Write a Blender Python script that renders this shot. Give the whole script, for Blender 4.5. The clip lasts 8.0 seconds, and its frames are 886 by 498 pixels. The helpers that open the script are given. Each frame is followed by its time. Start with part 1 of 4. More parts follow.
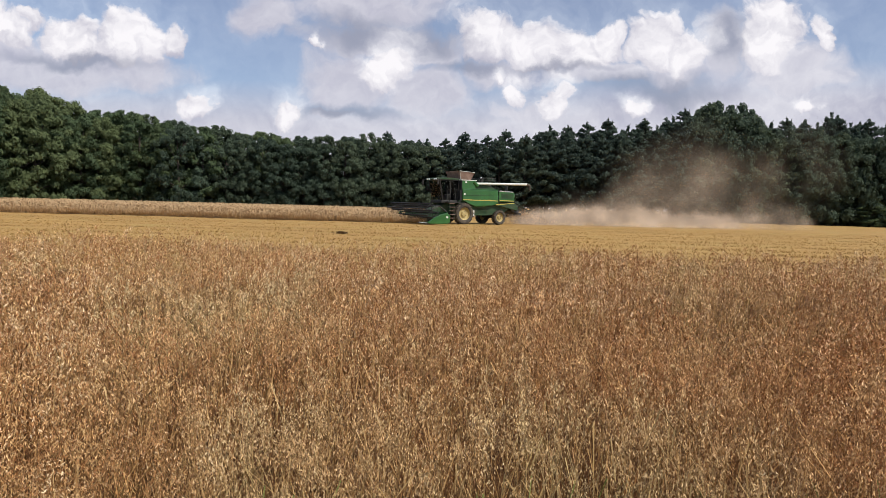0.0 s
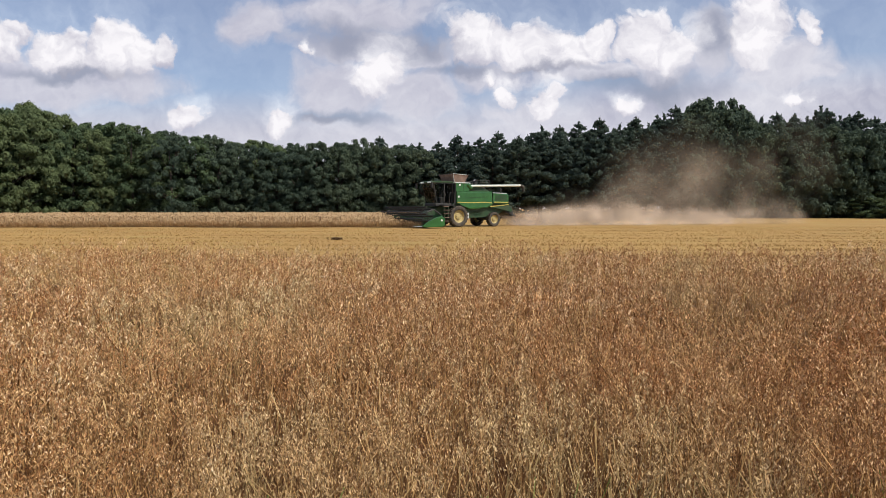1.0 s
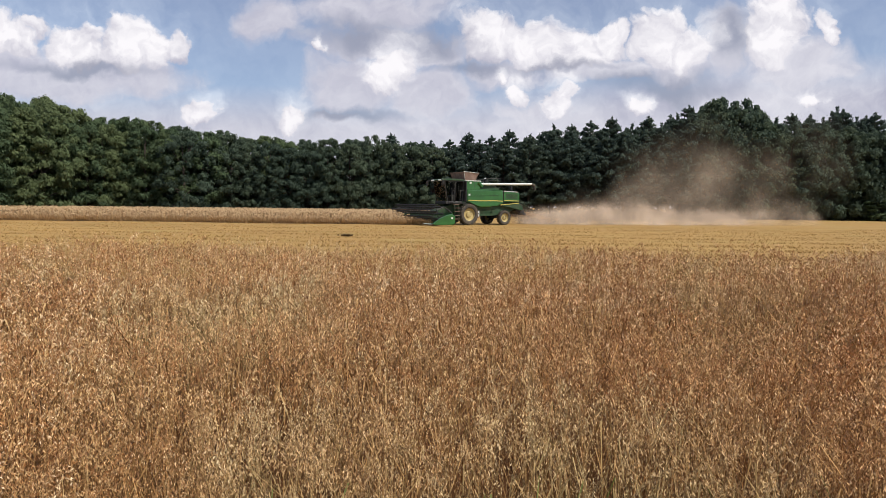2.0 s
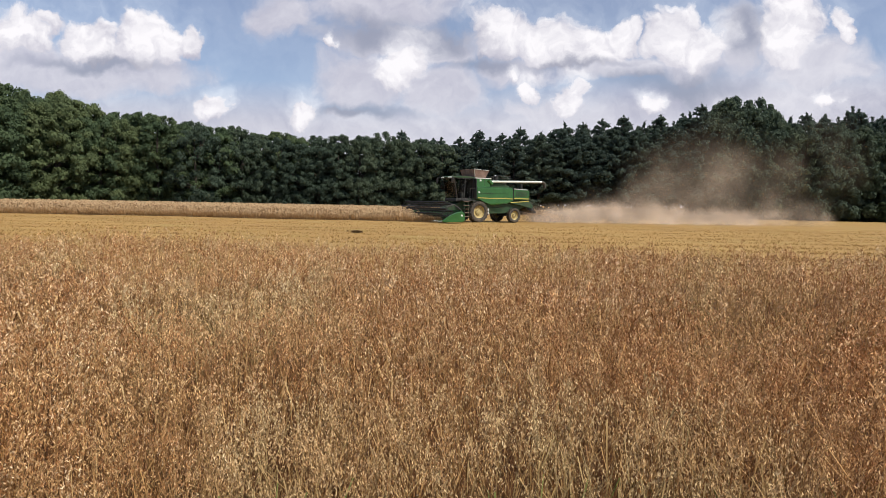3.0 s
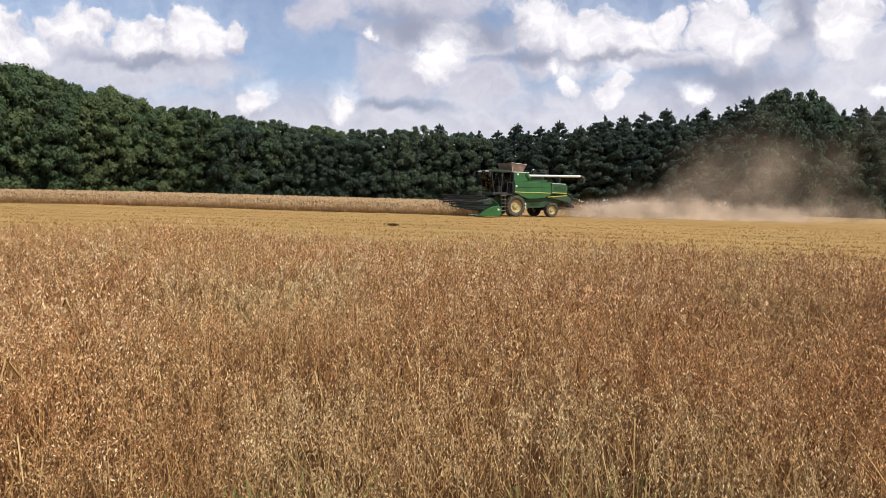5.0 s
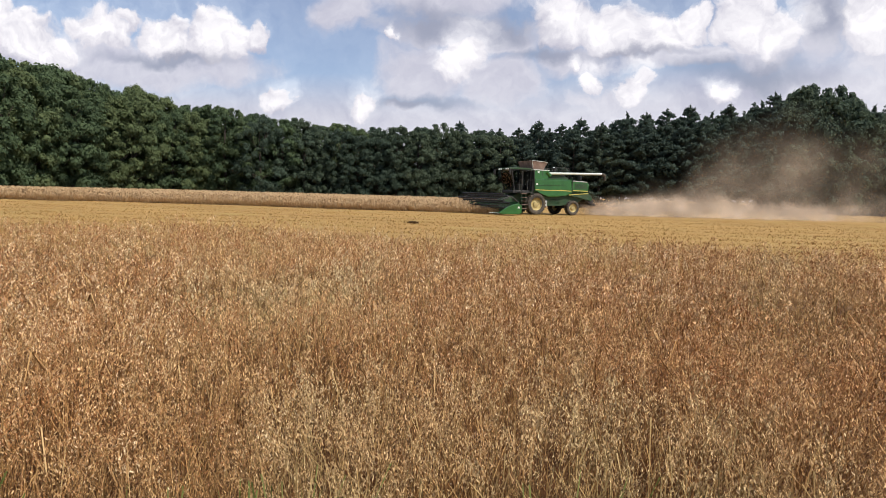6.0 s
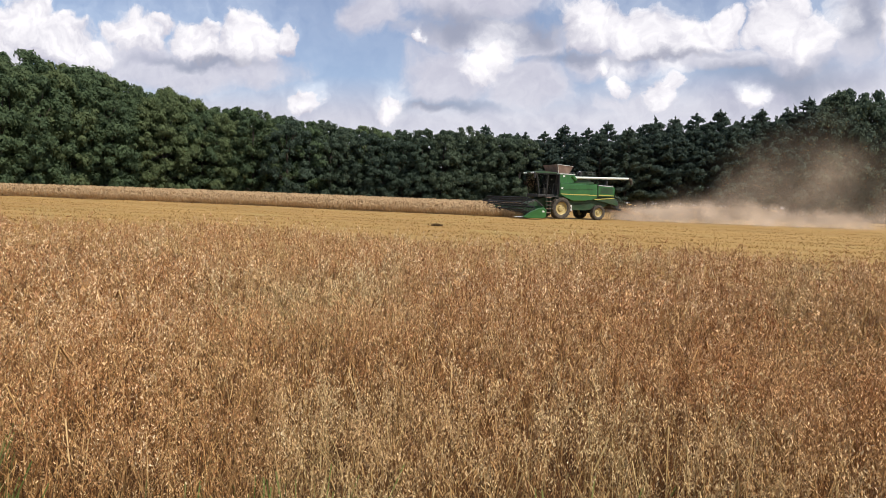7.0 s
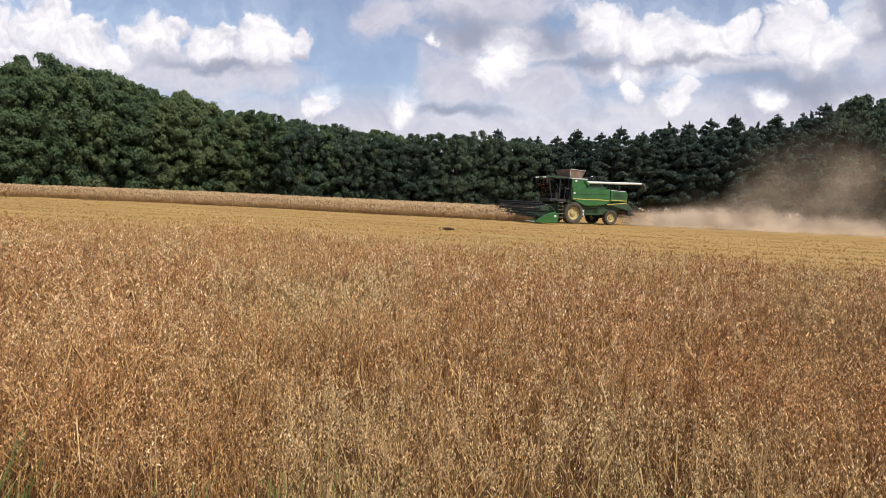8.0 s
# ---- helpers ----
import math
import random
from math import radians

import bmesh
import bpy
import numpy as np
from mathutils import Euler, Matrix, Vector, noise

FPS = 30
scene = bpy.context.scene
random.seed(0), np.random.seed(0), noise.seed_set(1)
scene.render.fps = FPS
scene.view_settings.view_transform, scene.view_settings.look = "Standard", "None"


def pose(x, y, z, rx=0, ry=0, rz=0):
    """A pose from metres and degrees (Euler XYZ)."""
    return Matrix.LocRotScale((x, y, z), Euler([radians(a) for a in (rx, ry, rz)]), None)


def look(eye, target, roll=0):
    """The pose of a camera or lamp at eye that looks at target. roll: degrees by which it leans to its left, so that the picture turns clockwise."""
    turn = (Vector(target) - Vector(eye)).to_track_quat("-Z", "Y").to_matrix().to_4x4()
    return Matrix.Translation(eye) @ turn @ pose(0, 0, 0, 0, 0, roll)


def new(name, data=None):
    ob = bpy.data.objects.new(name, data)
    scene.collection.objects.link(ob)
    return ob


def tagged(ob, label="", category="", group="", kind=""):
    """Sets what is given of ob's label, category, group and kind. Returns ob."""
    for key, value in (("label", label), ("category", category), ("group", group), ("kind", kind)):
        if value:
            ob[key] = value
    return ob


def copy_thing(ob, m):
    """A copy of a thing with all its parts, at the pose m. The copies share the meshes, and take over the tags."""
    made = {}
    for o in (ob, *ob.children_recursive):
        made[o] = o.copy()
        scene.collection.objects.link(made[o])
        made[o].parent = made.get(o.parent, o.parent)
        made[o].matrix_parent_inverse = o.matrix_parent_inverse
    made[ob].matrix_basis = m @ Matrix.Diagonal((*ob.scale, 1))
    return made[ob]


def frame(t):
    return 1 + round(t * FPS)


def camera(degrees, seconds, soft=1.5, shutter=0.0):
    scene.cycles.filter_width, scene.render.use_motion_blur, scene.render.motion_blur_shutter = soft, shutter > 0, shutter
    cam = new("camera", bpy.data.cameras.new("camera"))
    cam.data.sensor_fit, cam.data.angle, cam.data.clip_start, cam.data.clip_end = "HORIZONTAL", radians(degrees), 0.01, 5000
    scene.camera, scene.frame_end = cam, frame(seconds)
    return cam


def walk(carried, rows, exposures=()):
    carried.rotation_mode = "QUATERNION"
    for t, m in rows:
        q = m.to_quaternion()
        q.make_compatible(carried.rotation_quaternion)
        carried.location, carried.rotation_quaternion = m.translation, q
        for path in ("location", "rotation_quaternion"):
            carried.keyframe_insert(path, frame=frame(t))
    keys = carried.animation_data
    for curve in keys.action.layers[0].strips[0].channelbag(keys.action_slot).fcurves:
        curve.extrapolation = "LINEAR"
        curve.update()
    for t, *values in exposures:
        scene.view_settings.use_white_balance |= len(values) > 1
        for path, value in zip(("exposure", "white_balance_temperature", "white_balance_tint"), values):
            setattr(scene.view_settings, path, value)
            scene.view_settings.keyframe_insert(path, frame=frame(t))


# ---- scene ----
cam = camera(73.35, 8.0, soft=0.8)
PATH = [
    (0.0, pose(0.006, 0, 1.6, 85.80, -1.60, 0.62)),
    (0.1, pose(0.006, 0, 1.6, 86.39, 0.14, 0.59)),
    (0.5, pose(0.006, 0, 1.6, 86.40, 0.13, 0.68)),
    (1.0, pose(0.000, 0, 1.6, 86.11, -0.03, 0.07)),
    (1.5, pose(0.005, 0, 1.6, 85.94, -0.27, 0.52)),
    (3.0, pose(0.020, 0, 1.6, 85.61, -1.20, 2.03)),
    (3.5, pose(0.025, 0, 1.6, 85.20, -1.12, 2.55)),
    (4.0, pose(0.031, 0, 1.6, 85.01, -1.14, 3.08)),
    (4.5, pose(0.039, 0, 1.6, 84.96, -1.43, 3.85)),
    (4.7, pose(0.048, 0, 1.6, 85.00, -1.39, 4.82)),
    (5.8, pose(0.068, 0, 1.6, 84.62, -1.95, 6.65)),
    (6.0, pose(0.077, 0, 1.6, 84.66, -1.66, 7.55)),
    (6.5, pose(0.098, 0, 1.6, 84.52, -1.86, 9.56)),
    (7.0, pose(0.102, 0, 1.6, 84.86, -2.31, 9.92)),
    (7.5, pose(0.108, 0, 1.6, 85.32, -2.56, 10.50)),
    (8.0, pose(0.113, 0, 1.6, 85.18, -2.70, 11.06)),
]
walk(cam, PATH, [(0.0, -0.10), (3.0, -0.07), (6.0, 0.0), (8.0, 0.0)])

# ---- daylight ----
SUN_AZ, SUN_EL = radians(124), radians(53)  # clockwise from +y, above the horizon
sun = new("sun", bpy.data.lights.new("sun", "SUN"))
sun.data.energy, sun.data.angle, sun.data.color = 5.1, radians(0.6), (1.0, 0.94, 0.85)
sun_way = Vector((math.sin(SUN_AZ) * math.cos(SUN_EL), math.cos(SUN_AZ) * math.cos(SUN_EL), math.sin(SUN_EL)))
sun.matrix_world = look(sun_way * 300, (0, 0, 0))
scene.cycles.transparent_max_bounces = 64  # the dust is many thin veils


class Nodes:
    """Short hand for building a node tree."""

    def __init__(self, tree):
        self.tree = tree
        tree.nodes.clear()

    def add(self, kind, ins=()):
        return self.fill(self.tree.nodes.new(kind), ins)

    def fill(self, n, ins):
        for key, v in (ins.items() if isinstance(ins, dict) else enumerate(ins)):
            if isinstance(v, bpy.types.NodeSocket):
                self.tree.links.new(v, n.inputs[key])
            elif v is not None:
                n.inputs[key].default_value = v
        return n

    def math(self, op, a, b=None, c=None, clamp=False):
        n = self.tree.nodes.new("ShaderNodeMath")
        n.operation, n.use_clamp = op, clamp
        return self.fill(n, [a, b, c]).outputs[0]

    def vec(self, op, a, b=None):
        n = self.tree.nodes.new("ShaderNodeVectorMath")
        n.operation = op
        self.fill(n, [a, b])
        return n.outputs[1] if op in ("LENGTH", "DOT_PRODUCT", "DISTANCE") else n.outputs[0]

    def noise(self, vector, scale, detail=4.0, rough=0.55, distort=0.0):
        return self.add("ShaderNodeTexNoise", {"Vector": vector, "Scale": scale, "Detail": detail, "Roughness": rough, "Distortion": distort}).outputs[0]

    def smooth(self, value, a, b, low=0.0, high=1.0):
        n = self.tree.nodes.new("ShaderNodeMapRange")
        n.interpolation_type = "SMOOTHSTEP"
        return self.fill(n, [value, a, b, low, high]).outputs[0]

    def attribute(self, name):
        n = self.add("ShaderNodeAttribute")
        n.attribute_name = name
        return n.outputs["Fac"]

    def mix(self, fac, a, b, blend="MIX"):
        n = self.add("ShaderNodeMix")
        n.data_type, n.blend_type = "RGBA", blend
        for key, v in ((0, fac), (6, a), (7, b)):
            if isinstance(v, bpy.types.NodeSocket):
                self.tree.links.new(v, n.inputs[key])
            else:
                n.inputs[key].default_value = v if key == 0 else (*v, 1.0)
        return n.outputs[2]


# heaps of cloud on the plane one metre ahead: (right, up, half width, half height)
CROWN = [
    (-0.755, 0.274, 0.062, 0.037), (-0.697, 0.289, 0.020, 0.019), (-0.637, 0.258, 0.059, 0.039), (-0.550, 0.262, 0.051, 0.055),
    (-0.505, 0.253, 0.035, 0.035), (-0.469, 0.262, 0.019, 0.031), (-0.423, 0.159, 0.029, 0.022), (-0.273, 0.148, 0.029, 0.025),
    (-0.229, 0.260, 0.009, 0.013), (-0.095, 0.234, 0.041, 0.033), (-0.123, 0.212, 0.037, 0.027), (0.066, 0.278, 0.071, 0.036),
    (0.148, 0.266, 0.072, 0.041), (0.216, 0.255, 0.054, 0.035), (0.254, 0.275, 0.029, 0.035), (0.332, 0.271, 0.046, 0.051),
    (0.380, 0.253, 0.037, 0.044), (0.511, 0.287, 0.057, 0.062), (0.598, 0.291, 0.022, 0.026), (0.589, 0.179, 0.023, 0.012),
    (0.072, 0.212, 0.013, 0.013), (0.110, 0.187, 0.022, 0.023), (0.165, 0.178, 0.029, 0.025), (0.303, 0.163, 0.022, 0.014),
]
SIDE = [
    (-0.922, 0.262, 0.086, 0.058), (-0.976, 0.280, 0.091, 0.066), (-0.857, 0.234, 0.050, 0.032), (-1.153, 0.260, 0.155, 0.085),
]
SHADE = [
    (-0.648, 0.207, 0.201, 0.056), (-0.758, 0.216, 0.129, 0.066), (-0.520, 0.208, 0.068, 0.046), (-0.138, 0.320, 0.139, 0.041),
    (-0.307, 0.307, 0.057, 0.040), (-0.137, 0.273, 0.139, 0.031), (-0.044, 0.258, 0.083, 0.031), (-0.169, 0.202, 0.094, 0.064),
    (-0.043, 0.185, 0.084, 0.064), (0.077, 0.222, 0.082, 0.032), (0.240, 0.228, 0.134, 0.027), (0.434, 0.269, 0.040, 0.070),
    (0.559, 0.235, 0.112, 0.052), (0.366, 0.223, 0.080, 0.030), (0.134, 0.151, 0.100, 0.036), (-0.193, 0.141, 0.057, 0.020),
    (0.519, 0.173, 0.113, 0.035),
]
BASE = [
    (-0.054, 0.274, 0.074, 0.023), (-0.156, 0.284, 0.084, 0.023), (-0.174, 0.149, 0.076, 0.013), (-0.628, 0.221, 0.108, 0.011),
    (0.331, 0.202, 0.107, 0.018), (0.030, 0.233, 0.055, 0.014), (0.441, 0.287, 0.032, 0.038), (0.177, 0.234, 0.072, 0.009),
]


def make_sky():
    world = bpy.data.worlds.new("world")
    world.use_nodes = True
    scene.world = world
    n = Nodes(world.node_tree)
    way = n.add("ShaderNodeTexCoord").outputs["Generated"]
    axis = n.add("ShaderNodeSeparateXYZ", [way]).outputs
    ahead = n.math("MAXIMUM", axis[1], 0.12)
    u, v = n.math("DIVIDE", axis[0], ahead), n.math("DIVIDE", axis[2], ahead)
    flat = n.add("ShaderNodeCombineXYZ", [u, v, 0.0]).outputs[0]
    # the plane is pushed about gently, and the rims swell into small round heads
    wide = n.add("ShaderNodeTexNoise", {"Vector": flat, "Scale": 12.0, "Detail": 5.0, "Roughness": 0.55}).outputs[1]
    at = n.vec("ADD", flat, n.vec("MULTIPLY", n.vec("SUBTRACT", wide, (0.5, 0.5, 0.5)), (0.105, 0.090, 0.0)))

    def heads(where, scale, detail):
        cell = n.tree.nodes.new("ShaderNodeTexVoronoi")
        cell.feature, cell.normalize = "SMOOTH_F1", True
        return n.math("SUBTRACT", 0.42, n.fill(cell, {"Vector": where, "Scale": scale, "Detail": detail, "Roughness": 0.55, "Smoothness": 0.35}).outputs[0])

    def billow(where):
        return n.math("ADD", heads(where, 24.0, 3.0), n.math("MULTIPLY", n.math("SUBTRACT", n.noise(where, 20.0, 5.0, 0.5), 0.5), 1.0))

    swell = billow(at)
    swell_lit = billow(n.vec("ADD", at, (0.004, 0.010, 0.0)))

    def heap(rows, a, b, lit=0.0, rim=0.0):
        """How much cloud there is or, lit, how much of it is sunlit crown rather than shaded base."""
        total = None
        for x, y, w, h in rows:
            off = n.vec("MULTIPLY", n.vec("SUBTRACT", at, (x, y, 0)), (1 / w, 1 / h, 0))
            near = n.vec("LENGTH", off)
            if lit:
                near = n.math("SUBTRACT", near, n.vec("DOT_PRODUCT", off, (0.10 * lit, lit, 0.0)))
            near = n.math("SUBTRACT", near, n.math("MULTIPLY", swell, rim))
            one = n.smooth(near, a, b)
            total = one if total is None else n.math("MAXIMUM", total, one)
        return total

    whites = CROWN + SIDE
    white, grey = heap(whites, 1.18, 0.66, rim=1.0), heap(SHADE, 1.5, 0.4, rim=0.6)
    crown = heap(whites, 1.30, 0.15, lit=0.45, rim=0.9)
    base = heap(BASE, 1.6, 0.1, rim=0.9)
    front = n.smooth(axis[1], 0.25, 0.4)
    loose = n.smooth(n.noise(way, 3.2, 7.0, 0.6), 0.51, 0.65)
    cover = n.math("MAXIMUM", white, n.math("MULTIPLY", grey, 0.92))
    haze = n.smooth(n.math("SUBTRACT", v, n.smooth(u, 0.0, 0.5, 0.0, 0.06)), 0.25, 0.12, 0.0, 0.92)
    veil = n.smooth(n.noise(flat, 6.0, 5.0, 0.55), 0.45, 0.7, 0.0, 0.35)
    low = n.math("MAXIMUM", n.math("MAXIMUM", cover, haze), veil)
    high = n.smooth(v, 0.38, 0.47)
    low = n.math("ADD", n.math("MULTIPLY", low, n.math("SUBTRACT", 1.0, high)), n.math("MULTIPLY", loose, high))
    mask = n.math("ADD", n.math("MULTIPLY", low, front), n.math("MULTIPLY", loose, n.math("SUBTRACT", 1.0, front)))
    mask = n.math("MAXIMUM", mask, 0.32, clamp=True)
    lump = n.noise(at, 16.0, 4.0, 0.5)
    relief = n.math("MULTIPLY", n.math("SUBTRACT", swell, swell_lit), n.math("ADD", n.math("MULTIPLY", crown, 0.8), 0.45))
    tone = n.math("ADD", n.math("MULTIPLY", crown, 0.64), n.math("MULTIPLY", grey, n.smooth(u, -0.1, 0.4, 0.16, 0.30)))
    tone = n.math("ADD", tone, n.math("MULTIPLY", n.smooth(v, 0.20, 0.06), 0.30))
    tone = n.math("ADD", n.math("ADD", tone, relief), n.math("MULTIPLY", n.math("SUBTRACT", lump, 0.22), 0.62), clamp=True)
    colour = n.mix(tone, (0.57, 0.56, 0.70), (1.24, 1.21, 1.25))
    shade = n.math("MULTIPLY", base, n.math("SUBTRACT", 0.9, n.math("MULTIPLY", crown, 0.8)))
    colour = n.mix(shade, colour, (0.41, 0.43, 0.55))
    air = n.add("ShaderNodeTexSky")
    air.sky_type, air.sun_disc, air.sun_elevation, air.sun_rotation = "NISHITA", False, SUN_EL, SUN_AZ
    air.dust_density, air.air_density, air.ozone_density = 0.6, 1.0, 4.0
    blue = n.add("ShaderNodeBackground", [air.outputs[0], 0.13]).outputs[0]
    heaps = n.add("ShaderNodeBackground", [colour, 0.84]).outputs[0]
    both = n.add("ShaderNodeMixShader", [mask, blue, heaps]).outputs[0]
    n.add("ShaderNodeOutputWorld", [both])


make_sky()


# ---- materials ----
def material(name):
    m = bpy.data.materials.new(name)
    m.use_nodes = True
    return m, Nodes(m.node_tree)


def surface(name, colours, scale=6.0, rough=0.6, metal=0.0, bump=0.0, fine=60.0, coat=0.0, spec=0.5):
    """A plain surface: two colours mixed by stains, grain in the roughness and the relief."""
    m, n = material(name)
    at = n.add("ShaderNodeTexCoord").outputs["Object"]
    stain, grain = n.noise(at, scale, 6.0, 0.65), n.noise(at, fine, 3.0)
    fac = n.smooth(n.math("ADD", n.math("MULTIPLY", stain, 0.75), n.math("MULTIPLY", grain, 0.25)), 0.35, 0.68)
    ins = {"Base Color": n.mix(fac, *colours), "Metallic": metal, "Roughness": n.math("ADD", n.math("MULTIPLY", stain, 0.25), rough - 0.12),
           "Coat Weight": coat, "Specular IOR Level": spec}
    if bump:
        ins["Normal"] = n.add("ShaderNodeBump", {"Strength": bump, "Distance": 0.01, "Height": grain}).outputs[0]
    n.add("ShaderNodeOutputMaterial", [n.add("ShaderNodeBsdfPrincipled", ins).outputs[0]])
    return m


def blades(name, colours, patch=0.35, through_light=0.2, tint=None, rough=0.6):
    """Straw, husks and leaves: colour by single blade and by patches of the field; light passes through."""
    m, n = material(name)
    at = n.add("ShaderNodeNewGeometry").outputs
    patches = n.noise(at["Position"], patch, 4.0, 0.6)
    own = n.attribute("plant")
    mixed = n.math("ADD", n.math("MULTIPLY", at["Random Per Island"], 0.32), n.math("MULTIPLY", own, 0.55))
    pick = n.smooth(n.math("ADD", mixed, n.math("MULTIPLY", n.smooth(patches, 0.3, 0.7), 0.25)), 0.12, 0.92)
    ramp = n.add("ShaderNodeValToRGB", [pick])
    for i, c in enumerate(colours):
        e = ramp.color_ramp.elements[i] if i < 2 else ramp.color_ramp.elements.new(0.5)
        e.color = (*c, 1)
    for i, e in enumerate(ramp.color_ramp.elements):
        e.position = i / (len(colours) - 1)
    col = ramp.outputs[0]
    if tint:
        other = n.noise(at["Position"], 0.55, 4.0, 0.6)
        col = n.mix(n.smooth(other, 0.50, 0.66, 0.0, 0.55), col, tint)
        rust = n.noise(n.vec("ADD", at["Position"], (31.0, 7.0, 0.0)), 1.7, 4.0, 0.6)
        col = n.mix(n.smooth(rust, 0.45, 0.62, 0.0, 0.45), col, n.mix(1.0, col, (1.0, .80, .70), "MULTIPLY"))
        # browner stand towards +x; the dimmer light on that side is put into colour
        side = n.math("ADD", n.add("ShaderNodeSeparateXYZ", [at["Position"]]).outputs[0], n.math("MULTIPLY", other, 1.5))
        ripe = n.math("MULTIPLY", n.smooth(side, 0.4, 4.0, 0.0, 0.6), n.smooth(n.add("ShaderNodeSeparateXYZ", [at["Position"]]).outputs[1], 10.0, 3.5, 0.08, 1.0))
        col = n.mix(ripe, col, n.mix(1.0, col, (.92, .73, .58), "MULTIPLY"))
    body = n.add("ShaderNodeBsdfPrincipled", {"Base Color": col, "Roughness": rough, "Specular IOR Level": 0.25}).outputs[0]
    back = n.add("ShaderNodeBsdfTranslucent", [col]).outputs[0]
    n.add("ShaderNodeOutputMaterial", [n.add("ShaderNodeMixShader", [through_light, body, back]).outputs[0]])
    return m


def leafage(name, dark, light, other):
    """Leaves of a tree: by leaf, by clump and by tree."""
    m, n = material(name)
    at = n.add("ShaderNodeNewGeometry").outputs
    own = n.add("ShaderNodeObjectInfo").outputs["Random"]
    clump = n.smooth(n.noise(at["Position"], 0.5, 3.0), 0.3, 0.7)
    fine = n.math("ADD", n.math("MULTIPLY", at["Random Per Island"], 0.34), n.math("MULTIPLY", n.attribute("plant"), 0.30))
    col = n.mix(n.math("ADD", fine, n.math("MULTIPLY", clump, 0.36)), dark, light)
    col = n.mix(n.smooth(own, 0.3, 1.0, 0.0, 0.75), col, other)
    col = n.mix(n.smooth(own, 0.35, 0.0, 0.0, 0.6), col, dark)
    body = n.add("ShaderNodeBsdfPrincipled", {"Base Color": col, "Roughness": 0.75, "Specular IOR Level": 0.15}).outputs[0]
    back = n.add("ShaderNodeBsdfTranslucent", [col]).outputs[0]
    n.add("ShaderNodeOutputMaterial", [n.add("ShaderNodeMixShader", [0.45, body, back]).outputs[0]])
    return m


def field_ground():
    m, n = material("cut stubble ground")
    at = n.add("ShaderNodeNewGeometry").outputs["Position"]
    along = n.vec("MULTIPLY", at, (0.10, 1.0, 1.0))
    bands, spots, grain = n.noise(along, 0.55, 5.0, 0.6), n.noise(at, 0.25, 4.0), n.noise(n.vec("MULTIPLY", at, (0.35, 1.0, 1.0)), 9.0, 6.0, 0.7)
    col = n.mix(n.smooth(bands, 0.3, 0.7), (0.32, 0.190, 0.062), (0.42, 0.258, 0.086))
    col = n.mix(n.smooth(spots, 0.45, 0.75, 0.0, 0.5), col, (0.34, 0.27, 0.09))
    col = n.mix(n.smooth(grain, 0.35, 0.75), n.mix(0.3, col, (0.20, 0.13, 0.05)), col)
    # bare soil where the crop still stands, its colour darkened for gap shade
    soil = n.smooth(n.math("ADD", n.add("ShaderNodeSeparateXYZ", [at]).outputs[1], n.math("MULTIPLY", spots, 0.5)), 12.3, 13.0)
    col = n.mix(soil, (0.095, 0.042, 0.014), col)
    bump = n.add("ShaderNodeBump", {"Strength": 0.8, "Distance": 0.06, "Height": grain}).outputs[0]
    n.add("ShaderNodeOutputMaterial", [n.add("ShaderNodeBsdfPrincipled", {"Base Color": col, "Roughness": 0.85, "Specular IOR Level": 0.2, "Normal": bump}).outputs[0]])
    return m


# the darkest stem and husk tones carry the shade of gaps between plants
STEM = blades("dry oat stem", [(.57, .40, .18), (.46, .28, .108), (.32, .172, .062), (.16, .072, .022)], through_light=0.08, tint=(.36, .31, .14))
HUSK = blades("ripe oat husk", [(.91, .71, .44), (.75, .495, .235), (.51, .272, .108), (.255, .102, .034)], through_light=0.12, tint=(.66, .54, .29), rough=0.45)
STRAW = blades("cut straw", [(.46, .30, .108), (.41, .255, .090), (.35, .21, .072)], patch=0.2)
FAR_STRAW = blades("standing oat heads", [(.58, .42, .24), (.53, .375, .205), (.46, .31, .165)], patch=0.15, through_light=0.35)
WEED = blades("green weeds", [(.16, .22, .05), (.11, .17, .035), (.22, .22, .07)], through_light=0.35)
SOIL_STRAW = blades("damp dark straw", [(.24, .16, .08), (.17, .11, .055), (.12, .075, .038)])
GROUND = field_ground()
LEAF_A = leafage("broadleaf foliage", (.068, .102, .054), (.122, .172, .084), (.152, .186, .082))
LEAF_D = leafage("dark broadleaf foliage", (.060, .088, .062), (.094, .132, .088), (.106, .136, .082))
LEAF_P = leafage("pine foliage", (.056, .082, .066), (.084, .118, .092), (.088, .118, .084))
BARK = surface("tree bark", [(.03, .025, .02), (.075, .058, .042)], 3.0, 0.9, bump=0.6, fine=25)
GREEN = surface("green machine paint", [(.012, .082, .014), (.022, .125, .024)], 1.4, 0.38, coat=0.4)
DARKGREEN = surface("dusty green sheet", [(.010, .048, .014), (.040, .060, .026)], 2.5, 0.6)
YELLOW = surface("yellow paint", [(.40, .33, .07), (.52, .43, .10)], 3.0, 0.5)
RIM = surface("dusty yellow wheel paint", [(.36, .28, .11), (.50, .40, .18)], 3.0, 0.6)
REEL = surface("dark reel steel", [(.008, .009, .009), (.024, .022, .02)], 3.0, 0.6)
RUBBER = surface("dusty tyre rubber", [(.028, .026, .023), (.11, .085, .055)], 4.0, 0.85, bump=0.3)
BLACK = surface("black steel", [(.018, .018, .018), (.05, .046, .04)], 3.0, 0.6)
STEEL = surface("worn light steel", [(.55, .55, .53), (.72, .72, .70)], 3.0, 0.4, metal=0.6)
WHITE_PAINT = surface("pale grey paint", [(.52, .56, .50), (.66, .68, .62)], 2.0, 0.4)
